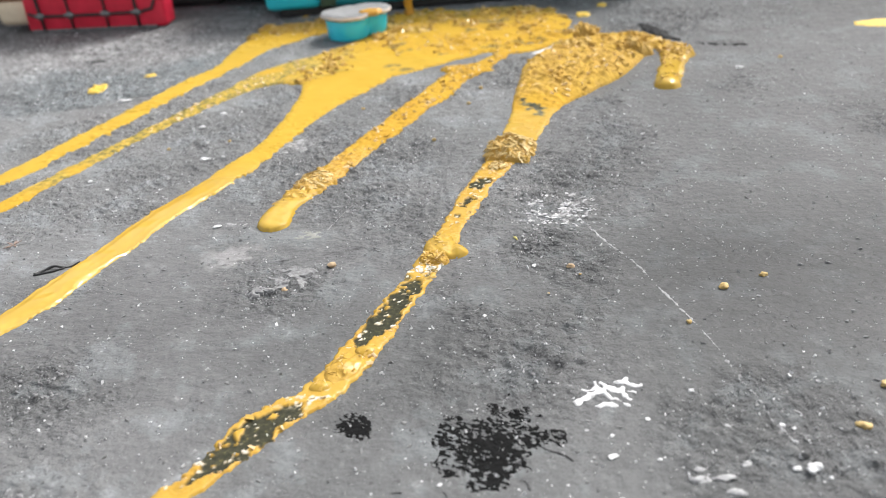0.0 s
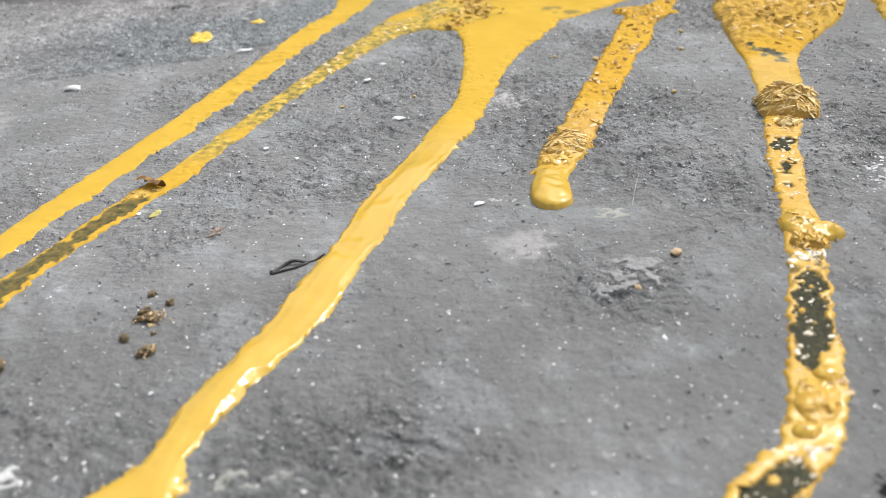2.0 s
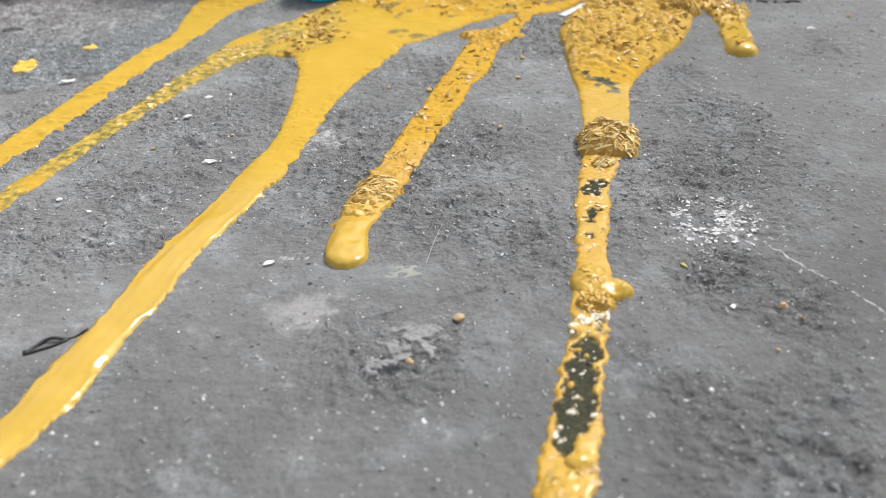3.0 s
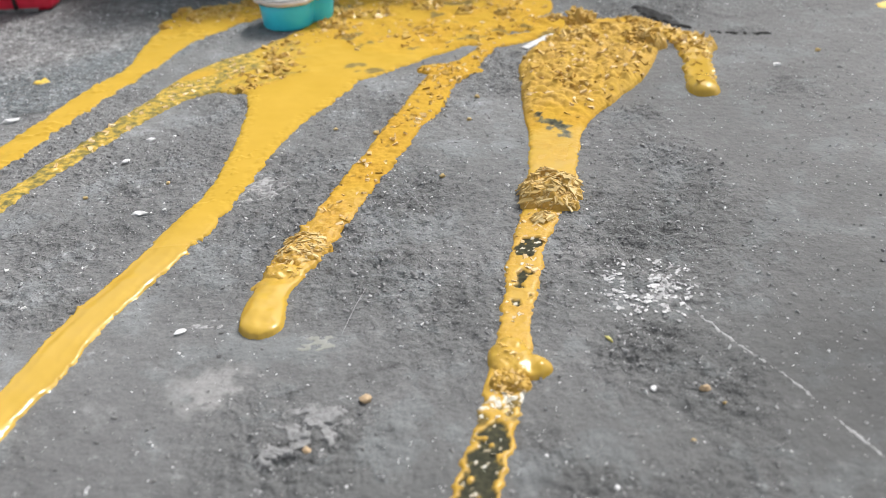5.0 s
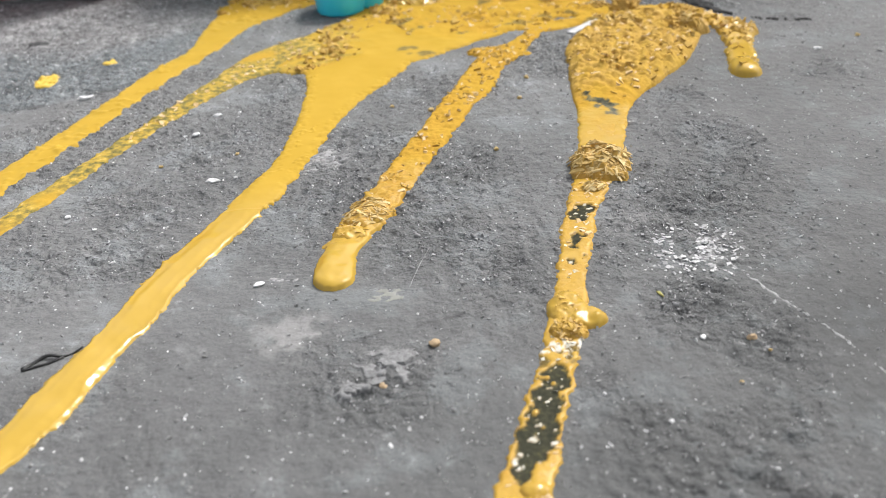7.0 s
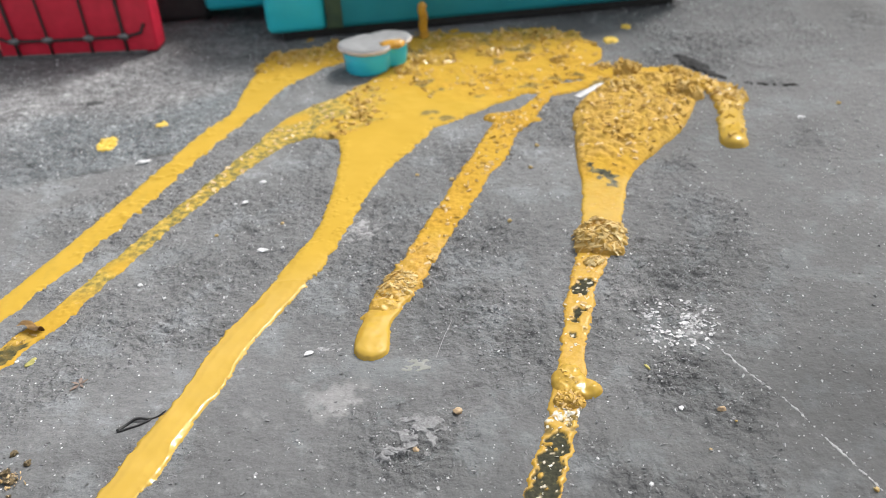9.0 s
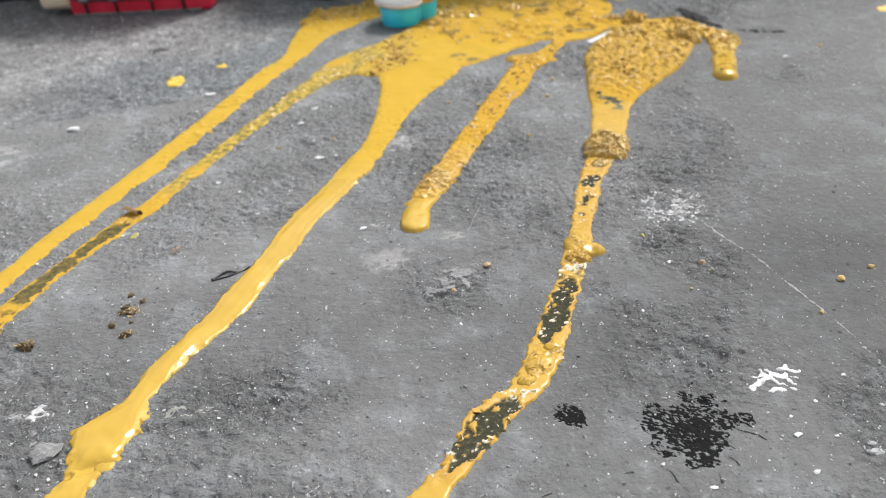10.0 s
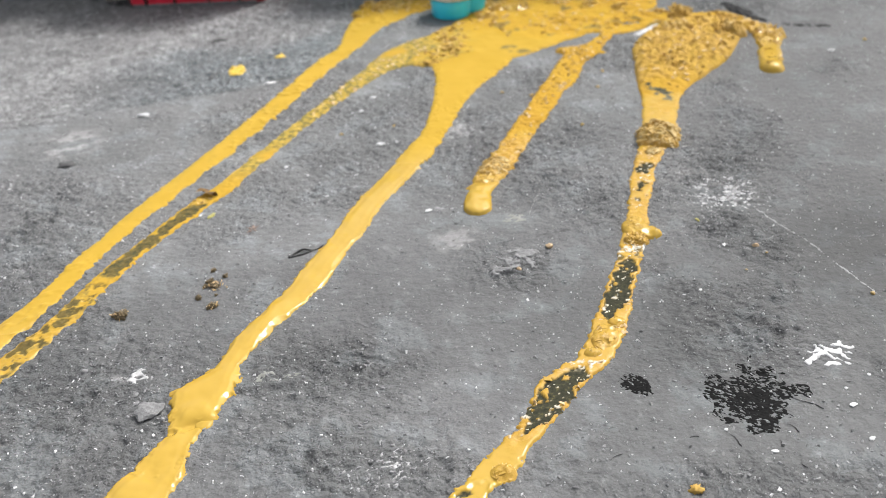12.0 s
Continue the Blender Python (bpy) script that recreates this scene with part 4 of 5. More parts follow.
for owner, shape, box, count, size, seed, want in (
        (pool, shape_pool, (-16, 11, 47, 67.5), 380, 0.22, 401, lambda X, Y, k: k["shreds"] * (1 - k["film"]) * smooth(0.0, 0.3, fbm(X, Y, 1.2, 3, 402) + 0.1)),
        (stream_e, shape_e, (-11, 11, 12, 54.5), 140, 0.2, 411, lambda X, Y, k: smooth(0.55, 0.95, k["shreds"]) * (1 - k["film"]) * (0.25 + smooth(42, 46, Y))),
        (stream_d, shape_d, (-8, 5, 30, 55.5), 220, 0.17, 421, lambda X, Y, k: smooth(0.3, 0.9, k["shreds"]) * (0.35 + 0.65 * smooth(40, 36, Y))),
        (stream_b, shape_b, (-28, -6, 16, 55), 350, 0.16, 431, lambda X, Y, k: k["film"] * band(Y, 33, 60, 2)),
        (stream_f, shape_f, (9, 13.4, 43.5, 55), 120, 0.26, 441, lambda X, Y, k: k["shreds"])):
    spots = sprinkle(shape, box, count, seed, want)
    rng = np.random.default_rng(seed)
    shards("shred_layer", spots, rng.uniform(0.4, 1.5, len(spots)) * size, 0.2, SHREDS, owner, "small brown and tan shreds", seed, 0.45)

# tan crumbs of pulp standing out of the thick paint
for owner, shape, box, count, size, seed, want in (
        (stream_e, shape_e, (1, 12, 42.5, 55), 120, 0.22, 471, lambda X, Y, k: k["tan"] * smooth(-0.35, 0.25, fbm(X, Y, 0.9, 2, 472))),
        (pool, shape_pool, (-6, 11, 53, 66), 130, 0.26, 473, lambda X, Y, k: smooth(0.3, 0.8, k["shreds"]) * smooth(-0.2, 0.3, fbm(X, Y, 1.6, 2, 474))),
        (pool, shape_pool, (-14, -5, 48, 56), 110, 0.24, 475, lambda X, Y, k: k["thin"]),
        (stream_d, shape_d, (-3, 3, 43, 52), 80, 0.18, 476, lambda X, Y, k: smooth(0.3, 0.8, k["shreds"])),
        (pool, shape_pool, (-15, -8, 58, 66), 150, 0.3, 477, lambda X, Y, k: np.clip(k["thin"] + 0.3, 0, 1))):
    spots = sprinkle(shape, box, count, seed, want, 0.0)
    rng = np.random.default_rng(seed)
    shards("crumb_layer", spots, rng.uniform(0.4, 1.6, len(spots)) * size, 0.4, PULP, owner, "tan crumbs of pulp half sunk in paint", seed, 0.5, False, (0.4, 0.95))

SCORE = mottled("dull_chalk", grey(0.24), grey(0.40), 500, 0.8)
FLAKE = mottled("pale_scuffed_flakes", grey(0.24), grey(0.42), 500, 0.6, islands=[grey(0.22), grey(0.30), grey(0.42), grey(0.56)])
PALE_FLECK = mottled("pale_crust", (0.45, 0.42, 0.33), (0.7, 0.68, 0.6), 500, 0.4)


# pale crust and flecks where the paint has slid off
for low, high, count, size, seed in ((26.0, 27.3, 30, 0.11, 451), (22.4, 26.0, 12, 0.08, 452), (13.0, 19.4, 16, 0.07, 453), (29.5, 35.6, 20, 0.12, 454)):
    spots = sprinkle(shape_e, (-11, 2, low, high), count, seed, lambda X, Y, k: 0.25 + 0.75 * k["film"] if count < 60 else np.ones_like(X), 0.2)
    rng = np.random.default_rng(seed)
    shards("fleck_layer", spots, rng.uniform(0.5, 1.5, len(spots)) * size, 0.25, PALE_FLECK, stream_e, "pale crusty flecks", seed, 0.4)


TAN_FLECK = mottled("tan_chips", (0.50, 0.34, 0.16), (0.68, 0.52, 0.32), 400, 0.6, islands=[(0.46, 0.29, 0.10), (0.58, 0.40, 0.18), (0.70, 0.55, 0.36)])
for owner, shape, box, count, seed, want in (
        (pool, shape_pool, (-14, 6, 48, 66), 260, 461, lambda X, Y, k: np.clip(k["thin"] + 0.5 * k["shreds"], 0, 1)),
        (stream_b, shape_b, (-16, -7, 42, 55), 60, 462, lambda X, Y, k: k["thin"]),
        (stream_e, shape_e, (2, 11, 43, 54), 110, 463, lambda X, Y, k: k["shreds"]),
        (stream_e, shape_e, (-1.5, 3, 29.0, 36.0), 40, 465, lambda X, Y, k: 1 - k["film"]),
        (stream_e, shape_e, (-11, 0, 13, 27), 170, 466, lambda X, Y, k: (1 - k["film"]) * smooth(0.4, 0.9, k["shreds"])),
        (stream_d, shape_d, (-8, 5, 33, 52), 70, 464, lambda X, Y, k: k["shreds"])):
    spots = sprinkle(shape, box, count, seed, want, 0.3)
    rng = np.random.default_rng(seed)
    shards("chip_layer", spots, rng.uniform(0.5, 1.5, len(spots)) * (0.19 if seed < 465 else 0.13), 0.2, TAN_FLECK, owner, "pale tan chips stuck in the paint", seed, 0.3)


# ---- stains lying on the ground ----
def stain(name, x, y, rx, ry, mat, label, category, seed, cover=0.0, thick=0.02, size=0.3, turn=0.0, step=0.035, streak=1.8, ragged=0.35):
    """A thin broken film: an uneven oval eaten through by noise."""
    c, s = math.cos(turn), math.sin(turn)

    def shape(X, Y):
        u, v = ((X - x) * c + (Y - y) * s) / rx, (-(X - x) * s + (Y - y) * c) / ry
        r = np.hypot(u, v) + ragged * fbm(X, Y, 0.8, 3, seed)
        d = np.minimum((1 - r) * 0.4, 0.25 * (fbm(X * c + Y * s, (Y * c - X * s) * streak, size, 3, seed + 5) + cover + 0.5 * (1 - r)))
        return d, bead(d, thick, 0.05), {}

    m = max(rx, ry) * 1.4
    ob = field(name, (x - m, x + m, y - m, y + m), step, shape, mat, level=False)
    return tagged(ob, label, category)


stain("black_stain", 0.35, 17.6, 1.25, 1.45, TAR, "black tarry residue broken by the gritty ground", "stain", 507, 0.02, 0.012, 0.11, -0.75, 0.016, 1.9, 0.7)
stain("black_stain", -3.22, 18.5, 0.55, 0.4, TAR, "small black tarry smudge on the grey ground", "stain", 511, 0.0, 0.012, 0.1, -0.75, 0.018, 1.5, 1.0)
stain("yellow_splash", -21.5, 50.5, 0.55, 0.95, DROP, "small yellow paint splash on the wet asphalt", "paint", 531, 1.2, 0.06, 0.6, 0, 0.035, 1.0, 0.25)
stain("yellow_splash", -19.1, 52.6, 0.32, 0.45, DROP, "tiny yellow paint splash on the wet asphalt", "paint", 541, 1.0, 0.05, 0.5, 0, 0.035, 1.0, 0.3)
stain("yellow_splash", 25.21, 54.19, 1.5, 0.8, DROP, "yellow paint splash on the far asphalt", "paint", 551, 0.5, 0.06, 0.6)
stain("yellow_splash", 8.16, 61.22, 0.45, 0.55, DROP, "round yellow splash beside the pool of paint", "paint", 561, 0.4, 0.1, 0.6)
stain("yellow_splash", 9.85, 63.76, 0.35, 0.4, DROP, "tiny yellow splash beside the pool of paint", "paint", 571, 0.4, 0.06, 0.6)
stain("yellow_splash", 6.26, 60.01, 0.35, 0.4, DROP, "tiny yellow splash beside the pool of paint", "paint", 581, 0.4, 0.06, 0.6)


def white_splash(cx, cy):
    """A splash of white paint that has split into stubby branches."""
    arms = ([(-0.85, -0.25, 0.09), (-0.45, 0.05, 0.15), (-0.1, 0.2, 0.11)], [(-0.6, 0.28, 0.07), (-0.35, 0.34, 0.09)],
            [(-0.15, 0.52, 0.05), (0.05, 0.3, 0.12), (0.35, 0.15, 0.12), (0.5, -0.2, 0.07)], [(0.3, 0.55, 0.06), (0.5, 0.5, 0.09), (0.85, 0.35, 0.08)],
            [(-0.4, -0.45, 0.07), (-0.1, -0.35, 0.11), (0.15, -0.4, 0.07)], [(0.55, 0.15, 0.07), (0.72, 0.05, 0.05)], [(-0.3, 0.6, 0.05), (-0.12, 0.15, 0.07), (0.1, -0.3, 0.06)], [(0.2, -0.15, 0.06), (0.45, -0.45, 0.06)],
            [(0.6, 0.75, 0.05), (0.42, 0.3, 0.06)])

    def shape(X, Y):
        d = np.maximum.reduce([depth_inside(X - cx, Y - cy, run, 4) for run in arms]) + 0.09 * fbm(X, Y, 0.15, 3, 525) - 0.022
        return d, bead(d, 0.03, 0.06), {}

    ob = field("white_splash", (cx - 1.3, cx + 1.3, cy - 0.9, cy + 0.9), 0.03, shape, CHALK, level=False)
    tagged(ob, "white paint splash split into branches", "stain")


white_splash(3.27, 19.35)


def scratch():
    """A thin chalky line scored into the ground."""
    run = [(2.5, 34.6, 0.014), (3.15, 32.2, 0.016), (4.12, 29.2, 0.022), (4.7, 27.55, 0.026), (5.28, 26.3, 0.026), (5.69, 24.75, 0.024), (6.2, 22.95, 0.024), (6.62, 21.2, 0.024), (6.76, 19.9, 0.022), (7.02, 18.9, 0.018), (7.1, 18.1, 0.014), (7.3, 17.2, 0.010)]

    def shape(X, Y):
        d = depth_inside(X, Y, run, 4) + 0.07 * fbm(X, Y, 0.11, 3, 33) + 0.03 * fbm(X, Y, 0.8, 2, 34) - 0.004
        return d, bead(d, 0.018, 0.03), {}

    ob = field("chalk_scratch", (1.8, 8.1, 13.6, 35), 0.024, shape, SCORE, level=False)
    tagged(ob, "thin pale chalky scratch across the grey ground", "scratch")


scratch()


GREASE = mottled("dark_grease", grey(0.016), grey(0.060), 200, 0.9)
GREASE.node_tree.nodes["Principled BSDF"].inputs["Specular IOR Level"].default_value = 0.05


def dark_smear():
    """A greasy dark smear that runs out into a thin crack."""
    run = [(11.4, 57.4, 0.25), (11.75, 56.0, 0.6), (12.3, 54.4, 0.4), (13.2, 52.8, 0.12), (15.0, 51.7, 0.02), (16.5, 51.3, 0.0)]

    def shape(X, Y):
        d = depth_inside(X, Y, run, 5) + 0.35 * fbm(X, Y, 0.7, 3, 575) + 0.2 * fbm(X, Y, 0.2, 2, 576) - 0.1
        return d, bead(d, 0.10, 0.15), {}

    ob = field("dark_smear", (10.3, 19.5, 50, 58.6), 0.05, shape, GREASE, level=False)
    tagged(ob, "dark greasy smear running out into a thin line", "stain")


dark_smear()


SMEAR = mottled("dried_grey_smear", (0.20, 0.205, 0.18), (0.27, 0.275, 0.25), 300, 0.8)


def scuff_flakes():
    """Chalky flakes caught on the tops of the rough ground."""
    rng = np.random.default_rng(701)
    n = 420
    X, Y = 3.2 + rng.normal(0, 1.0, n), 30.8 + rng.normal(0, 0.85, n)
    keep = (fbm(X, Y, 0.7, 2, 702) > -0.15) & (depth_inside(X, Y, STREAM_E, 3) < -0.6)
    X, Y = X[keep], Y[keep]
    size = rng.uniform(0.05, 0.2, len(X)) * np.exp(-(np.hypot(X - 3.2, Y - 30.8) / 2.4) ** 2)
    ob = shards("pale_flakes", np.stack([X, Y, ground_height(X, Y) + 0.012], 1), size, 0.12, FLAKE, None, "chalky pale scuff broken into flecks on the ground", 703, 0.12, False, (0.35, 0.9))
    tagged(ob, category="stain")


scuff_flakes()
stain("pale_scuff", -8.3, 39.3, 1.4, 1.1, FLAKE, "faint chalky scuff on the ground beside the paint", "stain", 702, -0.3, 0.012, 0.25, 0.3)
stain("pale_scuff", -9.17, 31.1, 0.45, 0.26, FLAKE, "small white scuff beside the drop of paint", "stain", 703, -0.2, 0.02, 0.2)
stain("pale_scuff", -20.03, 20.7, 0.5, 0.4, FLAKE, "small white scuff on the rough ground", "stain", 704, -0.25, 0.02, 0.22, 0.4)
stain("pale_scuff", -11.0, 15.6, 1.7, 1.3, FLAKE, "pale flecks of old paint on the rough ground", "stain", 705, -0.66, 0.015, 0.13, 0.4, 0.028)
stain("dried_smear", -6.1, 29.8, 0.55, 0.5, SMEAR, "pale greenish dried smear on the ground", "stain", 706, -0.16, 0.008, 0.3)
stain("dried_smear", -15.4, 20.35, 0.9, 0.35, SMEAR, "pale dried smear beside the yellow paint", "stain", 707, -0.2, 0.008, 0.3)
stain("cement_patch", -6.25, 26.55, 0.85, 0.8, CEMENT, "broken grey skim of cement on the ground", "cement", 708, -0.16, 0.05, 0.28, 0.5, 0.025, 1.3)
stain("cement_patch", -7.15, 25.7, 0.45, 0.35, CEMENT, "small broken skim of cement on the ground", "cement", 709, -0.1, 0.05, 0.24, 0.3, 0.025, 1.3)


# ---- loose small things ----
def twig():
    run = [(-15.65, 27.8), (-15.48, 28.02), (-15.2, 28.22), (-14.85, 28.22), (-14.55, 28.32), (-14.25, 28.5)]
    pts = spline([(x, y, 0.075) for x, y in run], 5)
    bm = tube([(x, y, float(ground_height(np.array([x]), np.array([y]))[0]) + 0.05 + 0.05 * math.sin(x * 7)) for x, y, _ in pts],
              [0.065 - 0.04 * i / len(pts) for i in range(len(pts))], 7)
    ob = part("plastic_shred", bm, BLACK, soft=True)
    tagged(ob, "thin curled black plastic shred on the ground", "scrap")
    low = [(-15.66, 27.76), (-15.35, 27.86), (-15.0, 28.0), (-14.7, 28.2)]
    pts = spline([(x, y, 0.05) for x, y in low], 4)
    part("curled_edge", tube([(x, y, float(ground_height(np.array([x]), np.array([y]))[0]) + 0.03) for x, y, _ in pts], 0.035, 6), BLACK, ob, soft=True)


twig()
WHITE_STONE = mottled("white_stone", grey(0.5), grey(0.72), 400, 0.6)
for x, y, size, stretch, seed, turn in ((-25.84, 44.15, 0.36, 1.6, 17, 0.2), (-19.1, 47.9, 0.3, 2.2, 16, 0.3), (-12.12, 38.17, 0.22, 1.8, 3, 0.1), (-13.33, 42.48, 0.2, 1.5, 4, 0.6), (1.94, 26.5, 0.13, 1.0, 5, 0), (-14.26, 24.71, 0.09, 1, 6, 0),
                                        (-12.72, 44.53, 0.2, 1.6, 8, 0.3), (4.08, 18.32, 0.10, 1.1, 9, 0.2), (4.08, 16.83, 0.09, 1.2, 10, 0.5), (3.02, 16.99, 0.13, 1.9, 18, 0.4), (3.11, 17.75, 0.09, 1.3, 19, 0.9), (7.24, 17.81, 0.11, 1.4, 20, 2.0), (2.95, 15.55, 0.12, 1.6, 27, 0.5), (-16.76, 36.29, 0.14, 1.3, 11, 0.2),
                                        (0.01, 15.30, 0.1, 1.6, 12, 0), (-1.12, 16.31, 0.09, 1.2, 13, 0), (14.65, 47.01, 0.25, 1.6, 14, 0.4), (-9.80, 30.89, 0.15, 1.9, 15, 0.4)):
    pebble("white_chip", x, y, size * 0.6, WHITE_STONE, "small white stone chip on the grey ground", "stone", stretch, seed, turn, None, 0.55, True)
pebble("tan_pebble", -4.96, 27.25, 0.12, TAN_STONE, "small round tan pebble on the grey ground", "pebble", 1.1, 21)
pebble("tan_pebble", -6.35, 25.75, 0.1, TAN_STONE, "small round tan pebble beside broken cement", "pebble", 1.0, 25)
pebble("tan_pebble", 3.12, 26.25, 0.1, TAN_STONE, "small round tan pebble on the grey ground", "pebble", 1.2, 22)
for x, y, size, stretch, seed, turn in ((9.14, 17.66, 0.12, 1.5, 31, -0.5), (10.37, 19.22, 0.12, 1.6, 32, 0.3), (7.65, 24.45, 0.12, 1.2, 33, 0.2), (9.08, 25.11, 0.09, 1.4, 34, 0), (6.15, 22.60, 0.07, 1, 35, 0)):
    pebble("grain", x, y, size, GRAIN, "straw-yellow cereal grain lying on the grey ground", "grain", stretch, seed, turn)
pebble("husk", 1.46, 28.6, 0.05, HUSK, "olive-yellow torn husk on the grey ground", "husk", 3.2, 29, 1.9, None, 0.5)
pebble("husk", -19.6, 31.8, 0.12, HUSK, "pale olive torn husk beside the yellow paint", "husk", 2.2, 28, 1.2, None, 0.35)
for x, y, size, seed in ((2.24, 24.66, 0.06, 42), (3.36, 25.67, 0.05, 43), (-11.46, 40.37, 0.1, 44), (-3.75, 43.14, 0.14, 45), (0.78, 46.15, 0.13, 46), (0.07, 43.80, 0.12, 47), (-1.63, 38.97, 0.12, 48),
                         (-14.25, 39.74, 0.1, 49), (-5.35, 43.99, 0.11, 50), (17.30, 48.44, 0.14, 51)):
    pebble("paint_drop", x, y, size * 0.75, GRAIN, "tiny dried drop of yellow paint on the ground", "paint", 1.1, seed)


def crumb_cluster(x, y, bits, seed, mat, label, spreading=0.5, first=0.13, flat=0.8, jagged=0.0):
    rng = np.random.default_rng(seed)
    base = None
    for n in range(bits):
        px, py = x + rng.normal(0, spreading), y + rng.normal(0, spreading)
        size = float(rng.uniform(0.04, 0.11))
        if base is None:
            base = pebble("crumbs", x, y, first, mat, label, "crumbs", 1.3, seed, 0.0, None, flat, flat < 0.5, jagged)
        else:
            pebble("crumb", px, py, size, mat, "", "", float(rng.uniform(1, 1.6)), seed + n, float(rng.uniform(0, 3)), base, flat, flat < 0.5, jagged)
    if jagged:
        # pale splinters stick in the earth
        n = 5 * bits
        X, Y = x + rng.normal(0, 0.5 * first + 0.4 * spreading, n), y + rng.normal(0, 0.5 * first + 0.4 * spreading, n)
        places = np.stack([X, Y, ground_height(X, Y) + rng.uniform(0.02, 1.2 * first, n)], 1)
        shards("splinters", places, rng.uniform(0.05, 0.13, n), 0.3, TAN_FLECK, base, "tiny pale straw splinters", seed, 0.7, False, (0.2, 0.5))


pebble("dark_pebble", -23.77, 56.8, 0.36, DARK_STONE, "dark flat pebble on the old asphalt", "pebble", 1.3, 23, 0.0, None, 0.3)
pebble("dark_pebble", -28.3, 38.25, 0.32, DARK_STONE, "dark flat pebble on the grey ground", "pebble", 1.4, 24, 0.2, None, 0.35)
crumb_cluster(-18.40, 26.01, 7, 61, CRUMB, "cluster of dark brown earthy crumbs on the ground", 0.42, jagged=0.9)
crumb_cluster(-18.21, 24.63, 3, 71, CRUMB, "few dark brown crumbs on the ground", 0.2, jagged=0.9)
crumb_cluster(-21.66, 24.35, 3, 81, CRUMB, "dark brown crumb of earth on the ground", 0.16, 0.2, jagged=0.9)
pebble("paint_crumb", -2.64, 14.07, 0.14, SHREDS, "small ochre lump of paint-soaked shreds on the ground", "paint", 1.2, 91, 0.3, None, 0.75, False, 0.9)


def cement_plates(x, y, first, bits, spreading, seed):
    """Broken plates of cement: irregular flat pieces with sharp rims."""
    rng = np.random.default_rng(seed)
    base = None
    for n in range(bits):
        r = first if n == 0 else float(rng.uniform(0.25, 0.7)) * first
        px, py = (x, y) if n == 0 else (x + float(rng.normal(0, spreading)), y + float(rng.normal(0, spreading)))
        z = float(ground_height(np.array([px]), np.array([py]))[0])
        sides, tall = int(rng.integers(5, 9)), float(rng.uniform(0.03, 0.075)) * (r / first) ** 0.5
        tx, ty = rng.normal(0, 0.09, 2)
        ring = [(2 * math.pi * (k + float(rng.uniform(-0.3, 0.3))) / sides, r * float(rng.uniform(0.6, 1.15))) for k in range(sides)]
        bm = bmesh.new()
        low = [bm.verts.new((px + q * math.cos(a) * 1.12, py + q * math.sin(a) * 0.9, z - 0.05)) for a, q in ring]
        high = [bm.verts.new((px + q * math.cos(a), py + q * math.sin(a) * 0.8, z + tall + q * (tx * math.cos(a) + ty * math.sin(a)) + float(rng.normal(0, 0.012)))) for a, q in ring]
        crown = bm.verts.new((px + float(rng.normal(0, 0.1)) * r, py, z + tall + float(rng.normal(0.01, 0.015))))
        for k in range(sides):
            bm.faces.new((low[k], low[(k + 1) % sides], high[(k + 1) % sides], high[k]))
            bm.faces.new((high[k], high[(k + 1) % sides], crown))
        if base is None:
            base = part("cement_plate", bm, CEMENT)
            tagged(base, "broken pale cement plate with crumbled bits on the ground", "cement")
        else:
            part("plate_fragment", bm, CEMENT, base)


cement_plates(-6.05, 26.75, 0.42, 8, 0.34, 101)
cement_plates(-7.15, 25.75, 0.26, 4, 0.2, 111)
crumb_cluster(-19.32, 19.01, 4, 121, CEMENT, "broken pale cement chips at the edge of the paint", 0.5, 0.3, 0.32)
pebble("cement_chip", -19.15, 18.8, 0.36, CEMENT, "broken grey wedge of cement beside the yellow paint", "stone", 1.3, 137, 0.9, None, 0.5, True)
for x, y, size, stretch, seed, turn in ((4.85, 16.08, 0.13, 1.9, 151, -0.15), (5.38, 16.10, 0.10, 2.4, 153, 0.1), (5.53, 15.62, 0.12, 1.8, 155, -0.1), (6.05, 16.55, 0.09, 2.0, 157, 0.3), (5.96, 17.95, 0.06, 1.6, 159, 2.2), (4.90, 16.40, 0.08, 1.3, 161, 0.2), (5.0, 15.25, 0.10, 1.7, 163, 0.4)):
    pebble("chalk_flake", x, y, size, SCORE, "flat pale chalky flake pressed into the ground", "flake", stretch, seed, turn, None, 0.22, False, 0.5)
pebble("dark_pebble", 7.38, 16.62, 0.09, DARK_STONE, "small dark pebble among pale crumbs", "pebble", 1.1, 165)
pebble("dark_pebble", 7.58, 16.40, 0.10, DARK_STONE, "small dark pebble among pale crumbs", "pebble", 1.4, 167, 1.2)
crumb_cluster(7.46, 16.22, 6, 141, WHITE_STONE, "pale crumbs round a small pit in the ground", 0.2, 0.12, 0.6)


def leaf_scrap():
    bm = bmesh.new()
    for k in range(5):
        a = k * 1.26 + 0.4
        r = 0.45 if k % 2 else 0.3
        p = [(-17.5 + r * math.cos(a + o) * m, 30.3 + r * math.sin(a + o) * m, 0.04 + 0.05 * m * (1 + math.sin(3 * a)))
             for o, m in ((-0.35, 0.45), (0, 1.0), (0.35, 0.45), (0, 0.05))]
        bm.faces.new([bm.verts.new(q) for q in p])
    geo = bmesh.ops.extrude_face_region(bm, geom=bm.faces[:])
    bmesh.ops.translate(bm, vec=(0, 0, 0.02), verts=[g for g in geo["geom"] if isinstance(g, bmesh.types.BMVert)])
    ob = part("leaf_scrap", bm, mottled("dry_leaf", (0.16, 0.11, 0.085), (0.27, 0.20, 0.16), 300, 0.7))
    tagged(ob, "torn scrap of dry brown leaf on the ground", "leaf")


leaf_scrap()


